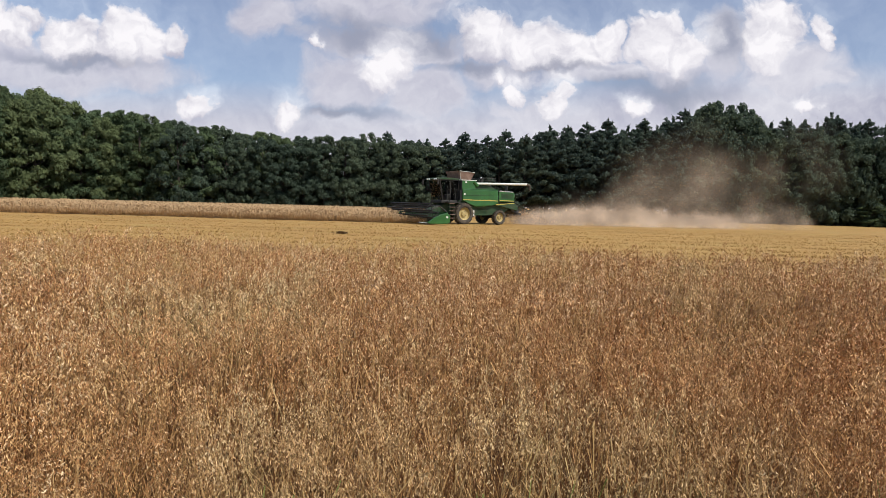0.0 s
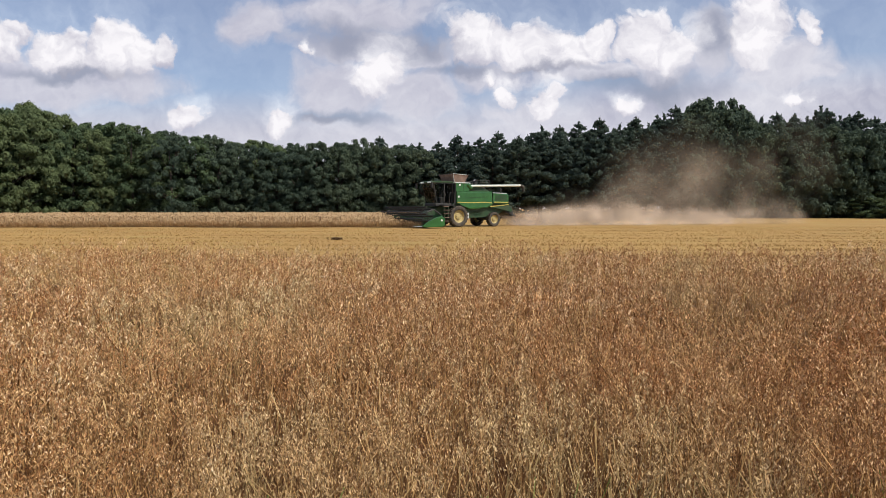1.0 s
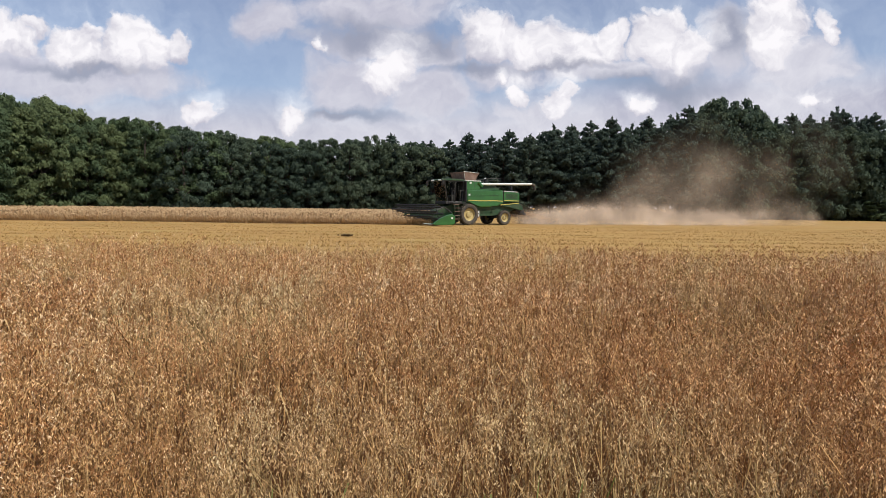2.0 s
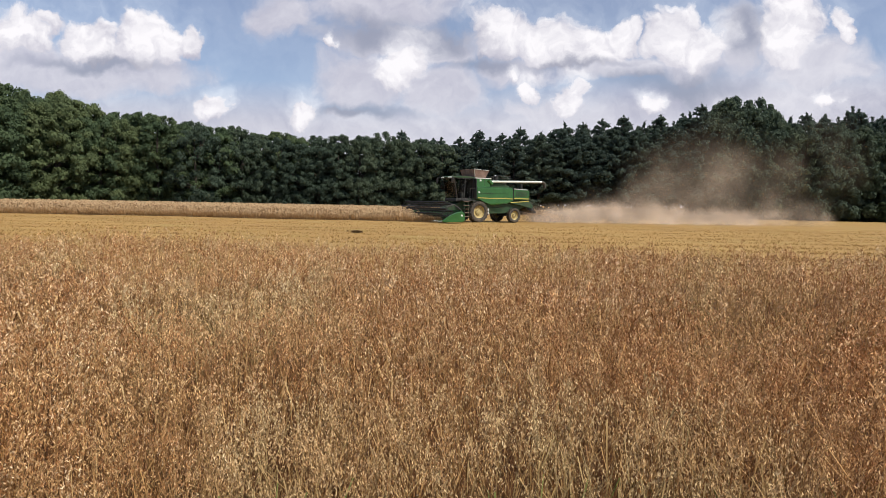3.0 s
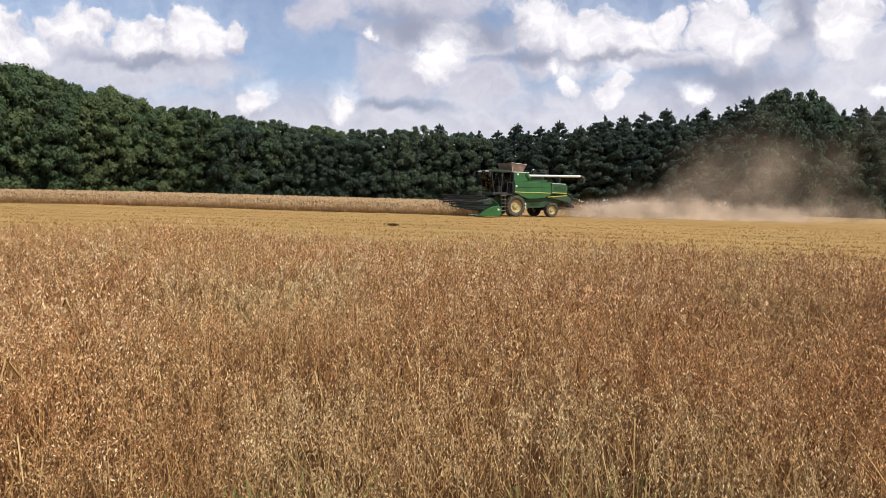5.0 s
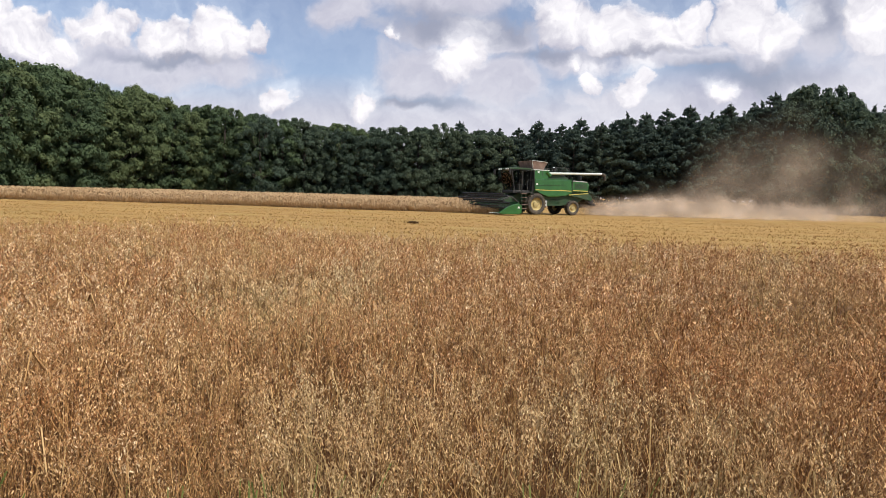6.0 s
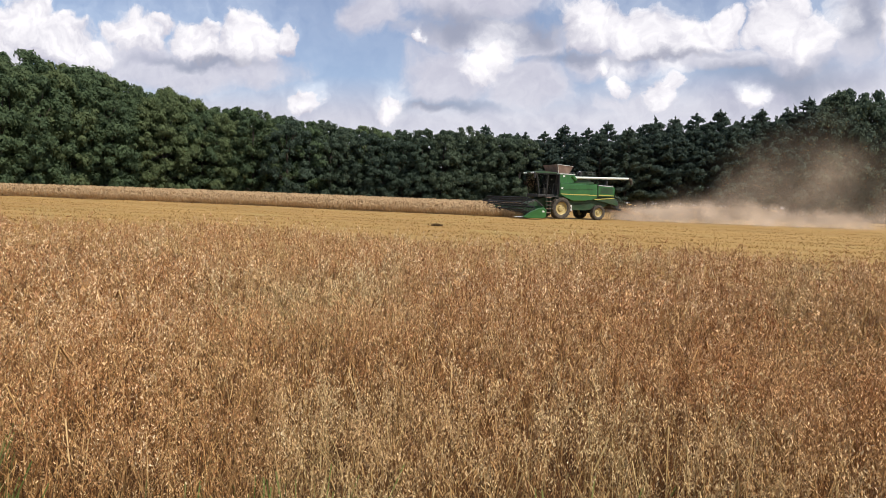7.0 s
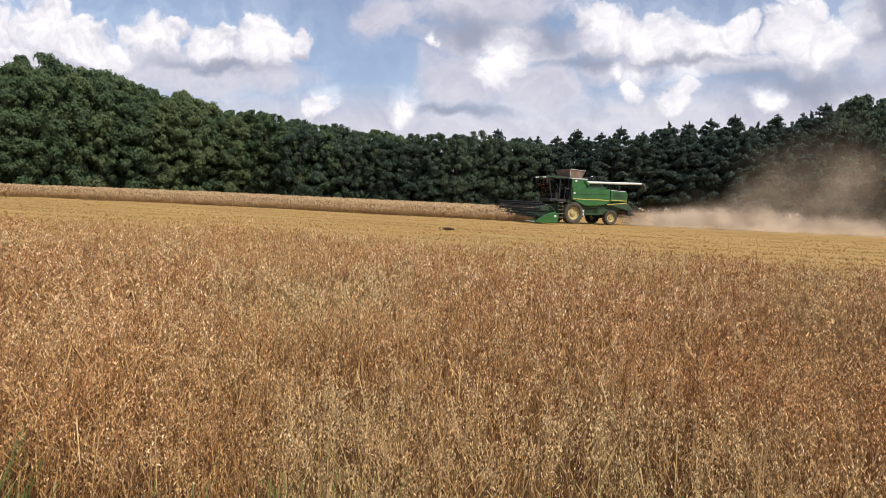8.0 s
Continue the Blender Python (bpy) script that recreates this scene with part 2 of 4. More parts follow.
TANK = surface("dusty tank cover", [(.16, .10, .075), (.27, .18, .14)], 2.0, 0.8)
LAMP = surface("lamp glass", [(.75, .75, .72), (.85, .85, .82)], 8.0, 0.2)
RED = surface("red reflector", [(.45, .02, .015), (.55, .03, .02)], 8.0, 0.3)
AMBER = surface("amber beacon", [(.75, .28, .02), (.85, .34, .03)], 8.0, 0.3)


def tinted_glass():
    m, n = material("tinted cab glass")
    n.add("ShaderNodeOutputMaterial", [n.add("ShaderNodeBsdfPrincipled", {"Base Color": (.55, .58, .56, 1), "Roughness": 0.03, "Transmission Weight": 1.0, "IOR": 1.12}).outputs[0]])
    return m


GLASS = tinted_glass()


def dust_material():
    """A thin veil: each small sheet fades to nothing at its rim, and eddies thin it further."""
    m, n = material("airborne dust")
    at = n.add("ShaderNodeNewGeometry").outputs["Position"]
    rim = n.attribute("thick")
    eddy = n.smooth(n.math("ADD", n.math("MULTIPLY", n.noise(at, 0.45, 3.0, 0.5, 0.8), 0.6), n.math("MULTIPLY", n.noise(at, 1.6, 4.0, 0.6), 0.4)), 0.32, 0.66, 0.35, 1.0)
    col = n.mix(n.noise(at, 0.4, 3.0), (.57, .42, .30), (.71, .555, .415))
    # grains scatter to every side: light the veil as if it faced the open sky
    up = n.add("ShaderNodeCombineXYZ", [0.25, -0.45, 0.85]).outputs[0]
    body = n.add("ShaderNodeBsdfDiffuse", {"Color": col, "Normal": up}).outputs[0]
    back = n.add("ShaderNodeBsdfDiffuse", {"Color": col, "Normal": n.vec("MULTIPLY", up, (1.0, 1.0, 0.4))}).outputs[0]
    veil = n.add("ShaderNodeMixShader", [0.5, body, back]).outputs[0]
    clear = n.add("ShaderNodeBsdfTransparent").outputs[0]
    fac = n.math("MULTIPLY", n.math("MULTIPLY", rim, eddy), 0.11, clamp=True)
    n.add("ShaderNodeOutputMaterial", [n.add("ShaderNodeMixShader", [fac, clear, veil]).outputs[0]])
    return m


DUST = dust_material()
CHAFF = blades("flying chaff", [(.62, .47, .30), (.50, .35, .20), (.36, .23, .12)], patch=0.5)
rng = np.random.default_rng(7)


# ---- mesh helpers ----
def sheet_mesh(name, faces, materials, index=None, plant=None):
    """One mesh out of an array (count, corners, 3) of loose faces; plant: a number for each face, alike on one plant."""
    count, corners = faces.shape[:2]
    me = bpy.data.meshes.new(name)
    me.vertices.add(count * corners)
    me.vertices.foreach_set("co", np.ascontiguousarray(faces, dtype=np.float32).ravel())
    me.loops.add(count * corners)
    me.loops.foreach_set("vertex_index", np.arange(count * corners, dtype=np.int32))
    me.polygons.add(count)
    me.polygons.foreach_set("loop_start", np.arange(0, count * corners, corners, dtype=np.int32))
    for m in materials:
        me.materials.append(m)
    if index is not None:
        me.polygons.foreach_set("material_index", index.astype(np.int32))
    me.update(calc_edges=True)
    if plant is None:
        plant = rng.uniform(0, 1, count)
    me.attributes.new("plant", "FLOAT", "FACE").data.foreach_set("value", plant.astype(np.float32))
    return me


def part(name, bm, mat, parent=None, label="", smooth=False):
    me = bpy.data.meshes.new(name)
    bmesh.ops.recalc_face_normals(bm, faces=bm.faces)
    bm.to_mesh(me)
    bm.free()
    me.materials.append(mat)
    if smooth:
        me.polygons.foreach_set("use_smooth", [True] * len(me.polygons))
    ob = new(name, me)
    if parent is not None:
        ob.parent = parent
    return tagged(ob, label)


def box(bm, lo, hi, bevel=0.0):
    c, s = [(a + b) / 2 for a, b in zip(lo, hi)], [b - a for a, b in zip(lo, hi)]
    vs = bmesh.ops.create_cube(bm, size=1.0, matrix=Matrix.Translation(c) @ Matrix.Diagonal((*s, 1)))["verts"]
    if bevel:
        edges = list({e for v in vs for e in v.link_edges})
        bmesh.ops.bevel(bm, geom=edges, offset=bevel, segments=2, affect="EDGES", profile=0.6)
    return bm


def prism(bm, outline, y0, y1, bevel=0.0):
    """An outline in the x-z plane, pushed from y0 to y1."""
    a = [bm.verts.new((x, y0, z)) for x, z in outline]
    b = [bm.verts.new((x, y1, z)) for x, z in outline]
    faces = [bm.faces.new(a), bm.faces.new(b[::-1])]
    for i in range(len(a)):
        j = (i + 1) % len(a)
        faces.append(bm.faces.new((a[j], a[i], b[i], b[j])))
    if bevel:
        bmesh.ops.bevel(bm, geom=list({e for f in faces for e in f.edges}), offset=bevel, segments=2, affect="EDGES", profile=0.6)
    return bm


def rod(bm, p, q, r, r2=None, sides=10):
    p, q = Vector(p), Vector(q)
    turn = (q - p).to_track_quat("Z", "Y").to_matrix().to_4x4()
    bmesh.ops.create_cone(bm, cap_ends=True, segments=sides, radius1=r, radius2=r if r2 is None else r2, depth=(q - p).length,
                          matrix=Matrix.Translation((p + q) / 2) @ turn)
    return bm


def pipe(bm, points, r, sides=8):
    for p, q in zip(points, points[1:]):
        rod(bm, p, q, r, sides=sides)
    return bm


def ring(bm, outline, sides, axis_y=0.0):
    """An outline of (radius, across) turned round the y axis."""
    rows = []
    for k in range(sides):
        a = 2 * math.pi * k / sides
        rows.append([bm.verts.new((r * math.cos(a), axis_y + w, r * math.sin(a))) for r, w in outline])
    for k in range(sides):
        a, b = rows[k], rows[(k + 1) % sides]
        for i in range(len(outline) - 1):
            bm.faces.new((a[i], a[i + 1], b[i + 1], b[i]))
    return bm


def leaf_cards(centres, normals, size, slim=0.6):
    """Small folded leaf sprays: quads at centres, roughly facing along normals."""
    n = len(centres)
    jitter = normals + rng.normal(0, 0.42, (n, 3))
    jitter /= np.linalg.norm(jitter, axis=1)[:, None]
    up = rng.normal(0, 1, (n, 3))
    a = np.cross(jitter, up)
    a /= np.linalg.norm(a, axis=1)[:, None]
    b = np.cross(jitter, a)
    s = size[:, None] / 2
    return np.stack([centres - a * s, centres - b * s * slim, centres + a * s, centres + b * s * slim], 1)


def spray_cards(centres, normals, size, slim, hang):
    """Three-cornered sprays that reach outwards and hang, or rise where hang is negative."""
    n = len(centres)
    face = normals + rng.normal(0, 0.34, (n, 3)) + [0, 0, 0.2]
    face /= np.linalg.norm(face, axis=1)[:, None]
    tip = normals * [1, 1, 0.3] + rng.normal(0, 0.5, (n, 3)) - [0, 0, hang]
    a = np.cross(face, tip)
    a /= np.linalg.norm(a, axis=1)[:, None]
    b = np.cross(a, face)
    s = size[:, None]
    return np.stack([centres - b * s * 0.4 - a * s * slim * 0.6, centres - b * s * 0.4 + a * s * slim * 0.6, centres + b * s * 0.6], 1)


# ---- ground ----
def make_ground():
    xs = np.concatenate([[-2500, -800, -300], np.arange(-140, 141, 4.0), [300, 800, 2500]])
    ys = np.concatenate([[-2500, -500, -100, -30, -8], np.arange(0, 12, 1.0), np.arange(12, 56, 0.5), np.arange(56, 130, 4.0), [200, 600, 2500]])
    gx, gy = np.meshgrid(xs, ys)
    wave = 0.035 * np.sin(gy * 2.1 + 0.3 * np.sin(gx * 0.05)) * ((gy > 12) & (gy < 55)) + 0.02 * np.sin(gx * 0.4 + gy)
    wave *= (np.abs(gx) < 139) & (gy > -5) & (gy < 129)
    me = bpy.data.meshes.new("ground")
    nx = len(xs)
    faces = [(j * nx + i, j * nx + i + 1, (j + 1) * nx + i + 1, (j + 1) * nx + i) for j in range(len(ys) - 1) for i in range(nx - 1)]
    me.from_pydata(np.stack([gx, gy, wave], -1).reshape(-1, 3).tolist(), [], faces)
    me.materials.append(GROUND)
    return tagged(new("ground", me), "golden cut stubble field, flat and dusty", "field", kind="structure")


make_ground()


# ---- the standing crop in front ----
def strip(points, width, side):
    """A bent blade as quads: points along it, its width at each, and the way across."""
    out = []
    for i in range(len(points) - 1):
        a, b = side * width[i] / 2, side * width[i + 1] / 2
        out.append([points[i] - a, points[i] + a, points[i + 1] + b, points[i + 1] - b])
    return out


def oat_plant(r, spikelets, leaves, segments, fat):
    """One oat plant about 0.9 m high: stem, dry leaves and a nodding panicle. Gives quads and a material for each."""
    quads, kind = [], []
    top = r.uniform(0.70, 0.95)
    lean = r.normal(0, 0.06, 2)
    a = r.uniform(0, 6.28)
    nod = np.array([math.cos(a), math.sin(a), 0]) * r.uniform(0.03, 0.16)

    def on(f):
        return np.array([lean[0] * f, lean[1] * f, top * f]) + nod * max(0, f - 0.6) ** 2 * 5 - np.array([0, 0, 0.05 * max(0, f - 0.8) * 5])

    b = r.uniform(0, 6.28)
    side = np.array([math.cos(b), math.sin(b), 0])
    fs = np.linspace(0, 1, segments + 1)
    new_quads = strip([on(f) for f in fs], [0.0026 * fat ** 0.7 * (1 - 0.5 * f) for f in fs], side)
    quads += new_quads
    kind += [0] * len(new_quads)
    for _ in range(leaves):
        f, c = r.uniform(0.3, 0.75), r.uniform(0, 6.28)
        way, n = np.array([math.cos(c), math.sin(c), 0]), r.uniform(0.12, 0.26)
        pts = [on(f), on(f) + way * n * 0.45 + np.array([0, 0, n * 0.45]), on(f) + way * n * 0.9 + np.array([0, 0, -n * r.uniform(0, 0.8)])]
        new_quads = strip(pts, [0.004 * fat, 0.0048 * fat, 0.0016], np.cross(way, [0, 0, 1.0]))
        quads += new_quads
        kind += [0] * len(new_quads)
    for k in range(spikelets):
        f = r.uniform(0.80, 1.03)
        c = r.uniform(0, 6.28)
        reach = r.uniform(0.004, 0.042) * (1.35 - f) * 2.2
        base = on(f) + np.array([math.cos(c) * reach, math.sin(c) * reach, r.uniform(-0.01, 0.02)])
        long, wide = r.uniform(0.011, 0.017) * fat ** 0.85, r.uniform(0.0033, 0.0047) * fat
        drop = np.array([r.normal(0, 0.7), r.normal(0, 0.7), -1.0])
        drop /= np.linalg.norm(drop)
        d = r.uniform(0, 6.28)
        across = np.cross(drop, [math.cos(d), math.sin(d), 0.2])
        across *= wide / 2 / np.linalg.norm(across)
        quads.append([base, base + drop * long * 0.45 - across, base + drop * long, base + drop * long * 0.45 + across])
        kind.append(1)
    return np.array(quads), np.array(kind)


def crop_edge(x):
    """Where the standing crop in front ends, by x."""
    return 12.3 + 0.25 * np.sin(x * 0.7) + 0.15 * np.sin(x * 2.3) - 0.35 * np.clip(-x - 7.5, 0, 6)


def sow(name, near, far, density, spikelets, leaves, segments, fat, label, aside=False, even=0.80):
    """Plants between two distances from the path's end of the field; aside: the rest of the stand, off to both sides."""
    models = [oat_plant(rng, spikelets, leaves, segments, fat) for _ in range(28)]
    n = int(38 * 12.2 * density)
    x, y = rng.uniform(-21, 17, n), rng.uniform(1.0, 13.2, n)
    dist = np.hypot(x, y)
    bearing = np.degrees(np.arctan2(x, y))
    middle = (bearing > -54) & (bearing < 43)
    front = 1.66 + 0.07 * np.sin(x * 1.9) + 0.05 * np.sin(x * 5.3)
    keep = (dist > near) & (dist <= far) & (middle != aside) & (y > front) & (y < crop_edge(x))
    # thinner and thicker patches
    keep &= rng.uniform(0, 1, n) < 0.80 + 0.2 * np.sin(x * 1.7 + 1.3 * np.sin(y * 1.1)) * np.sin(y * 2.3)
    x, y = x[keep], y[keep]
    which = rng.integers(0, len(models), len(x))
    faces, kinds, plants = [], [], []
    for k, (quads, kind) in enumerate(models):
        px, py = x[which == k], y[which == k]
        m = len(px)
        a, s = rng.uniform(0, 6.283, m), rng.uniform(even, 1.92 - even, m)
        tall = s * (1.0 + 0.05 * np.sin(px * 0.9 + py * 0.6) + 0.04 * np.sin(py * 1.9 - px * 1.4))
        c, d = np.cos(a) * s, np.sin(a) * s
        q = quads[None]
        lean_x, lean_y = rng.normal(0.02, 0.07, m), rng.normal(0, 0.07, m)
        X = q[..., 0] * c[:, None, None] - q[..., 1] * d[:, None, None] + px[:, None, None] + q[..., 2] * lean_x[:, None, None]
        Y = q[..., 0] * d[:, None, None] + q[..., 1] * c[:, None, None] + py[:, None, None] + q[..., 2] * lean_y[:, None, None]
        Z = q[..., 2] * tall[:, None, None] - 0.01
        faces.append(np.stack([X, Y, Z], -1).reshape(-1, 4, 3))
        kinds.append(np.tile(kind, m))
        plants.append(np.repeat(rng.uniform(0, 1, m), len(kind)))
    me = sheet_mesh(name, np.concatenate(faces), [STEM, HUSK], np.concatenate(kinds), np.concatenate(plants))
    return tagged(new(name, me), label, "crop", kind="stuff")


RIPE = "ripe golden oats standing dense with nodding panicles"
sow("oat_crop", 1.25, 2.5, 430, 54, 2, 4, 0.92, RIPE)
sow("oat_crop", 2.5, 4.2, 330, 36, 1, 3, 1.25, RIPE)
sow("oat_crop", 4.2, 7.5, 205, 21, 1, 2, 2.1, RIPE, even=0.74)
sow("oat_crop", 7.5, 22.0, 84, 15, 0, 1, 3.2, "ripe golden oats standing up to the cut edge", even=0.80)
sow("oat_crop", 1.0, 30.0, 45, 5, 0, 1, 2.4, "ripe golden oats beside the open front of the field", aside=True)


def weeds():
    """Green grass and weeds along the foot of the crop's near edge."""
    n = 5200
    x = rng.uniform(-2.2, 1.9, n)
    y = 1.62 + 0.07 * np.sin(x * 1.9) - np.abs(rng.normal(0, 0.10, n))
    thick = 0.5 + 0.5 * np.sin(x * 6.1 + 1.4 * np.sin(x * 2.7))
    tall = rng.uniform(0.42, 0.74, n) * (0.75 + 0.25 * thick)
    keep = rng.uniform(0, 1, n) < 0.25 + 0.75 * thick
    me = sheet_mesh("weed", blades_at(x[keep], y[keep], np.zeros(keep.sum()), tall[keep], rng.uniform(0.005, 0.011, keep.sum()), 0.2), [WEED])
    tagged(new("weed", me), "low green grass and weeds at the foot of the oats", "weeds", kind="stuff")


# ---- stubble and far crop ----
def blades_at(x, y, z, tall, wide, lean):
    """Upright slips, one quad each, turned at random."""
    n = len(x)
    a = rng.uniform(0, 6.283, n)
    side = np.stack([np.cos(a) * wide / 2, np.sin(a) * wide / 2, np.zeros(n)], -1)
    foot = np.stack([x, y, z], -1)
    tip = foot + np.stack([rng.normal(0, lean, n) * tall, rng.normal(0, lean, n) * tall, tall], -1)
    return np.stack([foot - side, foot + side, tip + side * 0.6, tip - side * 0.6], 1)


def far_edge(x):
    """The cut face of the standing crop behind the stubble, by x."""
    return 49.6 + 0.15 * np.sin(x * 1.1) - 0.011 * np.maximum(0, -x - 26) ** 2


def stubble():
    n = 90000
    y = 9 + 44 * rng.uniform(0, 1, n) ** 1.3
    x = rng.uniform(-1.35, 0.9, n) * y
    keep = (y > crop_edge(x) + 0.1) & (y < far_edge(x) + 60 * (x > 0))
    x, y = x[keep], y[keep]
    rows = np.round(y / 0.4) * 0.4 + rng.normal(0, 0.05, len(y))
    me = sheet_mesh("stubble", blades_at(x, rows, np.zeros(len(x)) - 0.02, rng.uniform(0.03, 0.09, len(x)), rng.uniform(0.02, 0.05, len(x)), 0.9), [STRAW])
    tagged(new("stubble", me), "short golden stubble and loose straw on the cut field", "stubble", kind="stuff")


weeds()
stubble()

HARVESTER = pose(0.45, 52.6, 0, 0, 0, 180 + 31)


def far_crop():
    """The uncut strip between the machine and the wood: a dense canopy with blades along its top and its cut face."""
    head_near, head_far = HARVESTER @ Vector((4.3, 3.7, 0)), HARVESTER @ Vector((4.3, -3.9, 0))
    faces = []
    n = 150000
    x, y = rng.uniform(-110, 4, n), 36 + 62 * rng.uniform(0, 1, n) ** 1.5
    t = (y - head_near.y) / (head_far.y - head_near.y)
    right = np.where(y < head_near.y, head_near.x, np.where(y < head_far.y, head_near.x + (head_far.x - head_near.x) * t, head_far.x + 0.3 * (y - head_far.y)))
    keep = (y > far_edge(x)) & (x < right) & (x > -1.35 * y)
    x, y = x[keep], y[keep]
    tall = rng.uniform(0.7, 0.98, len(x)) * np.clip(0.55 + 0.3 * (y - far_edge(x)), 0, 1)
    faces.append(blades_at(x, y, np.zeros(len(x)), tall, 0.05 + 0.0016 * y, 0.12))
    # the cut face
    m = 26000
    x = rng.uniform(-70, head_near.x, m)
    y = far_edge(x) + np.abs(rng.normal(0, 0.2, m))
    faces.append(blades_at(x, y, np.zeros(m), rng.uniform(0.25, 0.62, m), np.full(m, 0.045), 0.45))
    # nodding heads over the canopy
    heads = rng.integers(0, len(faces[0]), 90000)
    c = faces[0][heads, 2] + rng.normal(0, 0.05, (len(heads), 3))
    faces.append(leaf_cards(c, np.tile([0.0, -0.5, 0.8], (len(c), 1)), 0.10 + 0.0022 * c[:, 1]))
    me = sheet_mesh("oat_crop", np.concatenate(faces), [FAR_STRAW])
    tagged(new("oat_crop", me), "uncut strip of ripe oats in front of the wood", "crop", kind="stuff")


far_crop()


# ---- the wood ----
def foliage(points, radii, per, size, flatten, slim, hang):
    """A crown: three-cornered sprays on the upper and outer shell of each clump, and larger ones that fill its dark inside."""
    mids, ways, sizes, shade = [], [], [], []
    for p, r in zip(points, radii):
        k = max(10, int(per * r * r))
        d = rng.normal(0, 1, (k, 3))
        d[:, 2] += 0.35
        d /= np.linalg.norm(d, axis=1)[:, None]
        shell = rng.uniform(0.6, 1.1, k)
        scale = rng.uniform(0.6, 1.3, k) * size
        inner = rng.uniform(0, 1, k) < 0.12
        shell[inner] *= 0.45
        scale[inner] *= 2.2
        mids.append(p + d * (shell * r)[:, None] * np.array([1, 1, flatten]))
        ways.append(d)
        sizes.append(scale)
        shade.append(np.full(k, rng.uniform(0, 1)))
    mids, ways, sizes = np.concatenate(mids), np.concatenate(ways), np.concatenate(sizes)
    me = sheet_mesh("crown", spray_cards(mids, ways, sizes, slim, hang), [], plant=np.concatenate(shade))
    return me


def limb(bm, points, r0, r1, sides=6):
    m = len(points) - 1
    for i in range(m):
        rod(bm, points[i], points[i + 1], r0 + (r1 - r0) * i / m, r0 + (r1 - r0) * (i + 1) / m, sides)


def broadleaf(height, width, seed, leaves):
    """A wood-edge broadleaf: foliage almost to the ground, rounded uneven top."""
    r = np.random.default_rng(seed)
    tree = new("broadleaf_tree")
    bm = bmesh.new()
    bend = r.normal(0, 0.25, 2)
    spine = [Vector((bend[0] * f, bend[1] * f, height * 0.8 * f)) for f in (0, 0.3, 0.65, 1)]
    limb(bm, spine, 0.28, 0.05, 8)
    pts, rad = [], []
    for _ in range(135):
        f = r.uniform(0.10, 1.0)
        z = height * f
        wide = width * (0.62 + 0.5 * math.sin(min(1, f * 1.25) * math.pi * 0.62)) * math.sqrt(max(0.06, 1 - max(0, f - 0.45) ** 2 / 0.31))
        a, d = r.uniform(0, 6.283), r.uniform(0.3, 1.0) ** 0.5
        p = np.array([math.cos(a) * wide * d * 0.5, math.sin(a) * wide * d * 0.5, z - 0.5])
        pts.append(p)
        rad.append(r.uniform(0.45, 1.05) * (1.15 - 0.4 * f))
    for p in pts[::13]:
        root = Vector((0, 0, max(0.6, p[2] * 0.65)))
        limb(bm, [root, (root + Vector(p)) / 2 + Vector((0, 0, 0.2)), Vector(p)], 0.09, 0.02, 4)
    part("trunk", bm, BARK, tree)
    me = foliage(pts, rad, 150, 0.27, 0.62, 0.75, 0.35)
    me.materials.append(leaves)
    crown = new("crown", me)
    crown.parent = tree
    return tree


def pine(height, width, seed):
    """A plantation pine: whorls of upswept boughs with tufts of needles, and a spiky leader."""
    r = np.random.default_rng(seed)
    tree = new("pine_tree")
    bm = bmesh.new()
    limb(bm, [Vector((0, 0, 0)), Vector((0.05, 0, height * 0.5)), Vector((0, 0.05, height * 0.99))], 0.2, 0.02, 8)
    pts, rad = [], []
    z = height * 0.13
    while z < height * 0.96:
        f = z / height
        reach = width * 0.5 * min(1.0, 1.62 * (1.0 - f) ** 0.88 + 0.03) * r.uniform(0.7, 1.1)
        count = 5 if f < 0.85 else 4
        a0 = r.uniform(0, 6.283)
        for k in range(count):
            a = a0 + 6.283 * k / count + r.normal(0, 0.3)
            tip = Vector((math.cos(a) * reach, math.sin(a) * reach, z + reach * r.uniform(0.0, 0.35)))
            limb(bm, [Vector((0, 0, z)), tip], 0.035, 0.012, 3)
            for g in ((0.35, 0.55, 0.75, 0.9, 1.05) if f < 0.8 else (0.5, 0.8, 1.05)):
                pts.append(np.array(tip) * [g, g, 1] + [0, 0, reach * 0.22 * (g - 0.6)])
                rad.append(r.uniform(0.34, 0.62) * (1.1 - 0.6 * f))
        z += height * r.uniform(0.05, 0.075) * (1.15 - 0.55 * f)
    for g in (0.96, 0.985, 1.005):
        pts.append(np.array([0, 0, height * g]))
        rad.append(0.14)
    part("trunk", bm, BARK, tree)
    me = foliage(pts, rad, 190, 0.34, 0.5, 0.36, -0.3)
    me.materials.append(LEAF_P)
    crown = new("crown", me)
    crown.parent = tree
    return tree


def top_of(u):
    """The wood's height against its bearing (x over y)."""
    return np.interp(u, [-1.25, -1.09, -1.03, -.99, -.93, -.86, -.80, -.74, -.69, -.64, -.55, -.45, -.36, -.25, -.08, .06, .14, .23, .32, .38, .41, .445, .48, .51, .58, .63, .71, .9],
                     [.19, .20, .23, .242, .22, .21, .187, .178, .178, .152, .142, .131, .120, .112, .113, .114, .128, .139, .145, .154, .174, .186, .177, .158, .153, .162, .145, .15])


def line_of(u):
    """How far ahead the wood's edge lies, by bearing."""
    return np.interp(u, [-1.3, -1.1, -.85, -.6, -.3, 0, .5, 1.0], [50, 57, 73, 88, 95, 98, 101, 101])


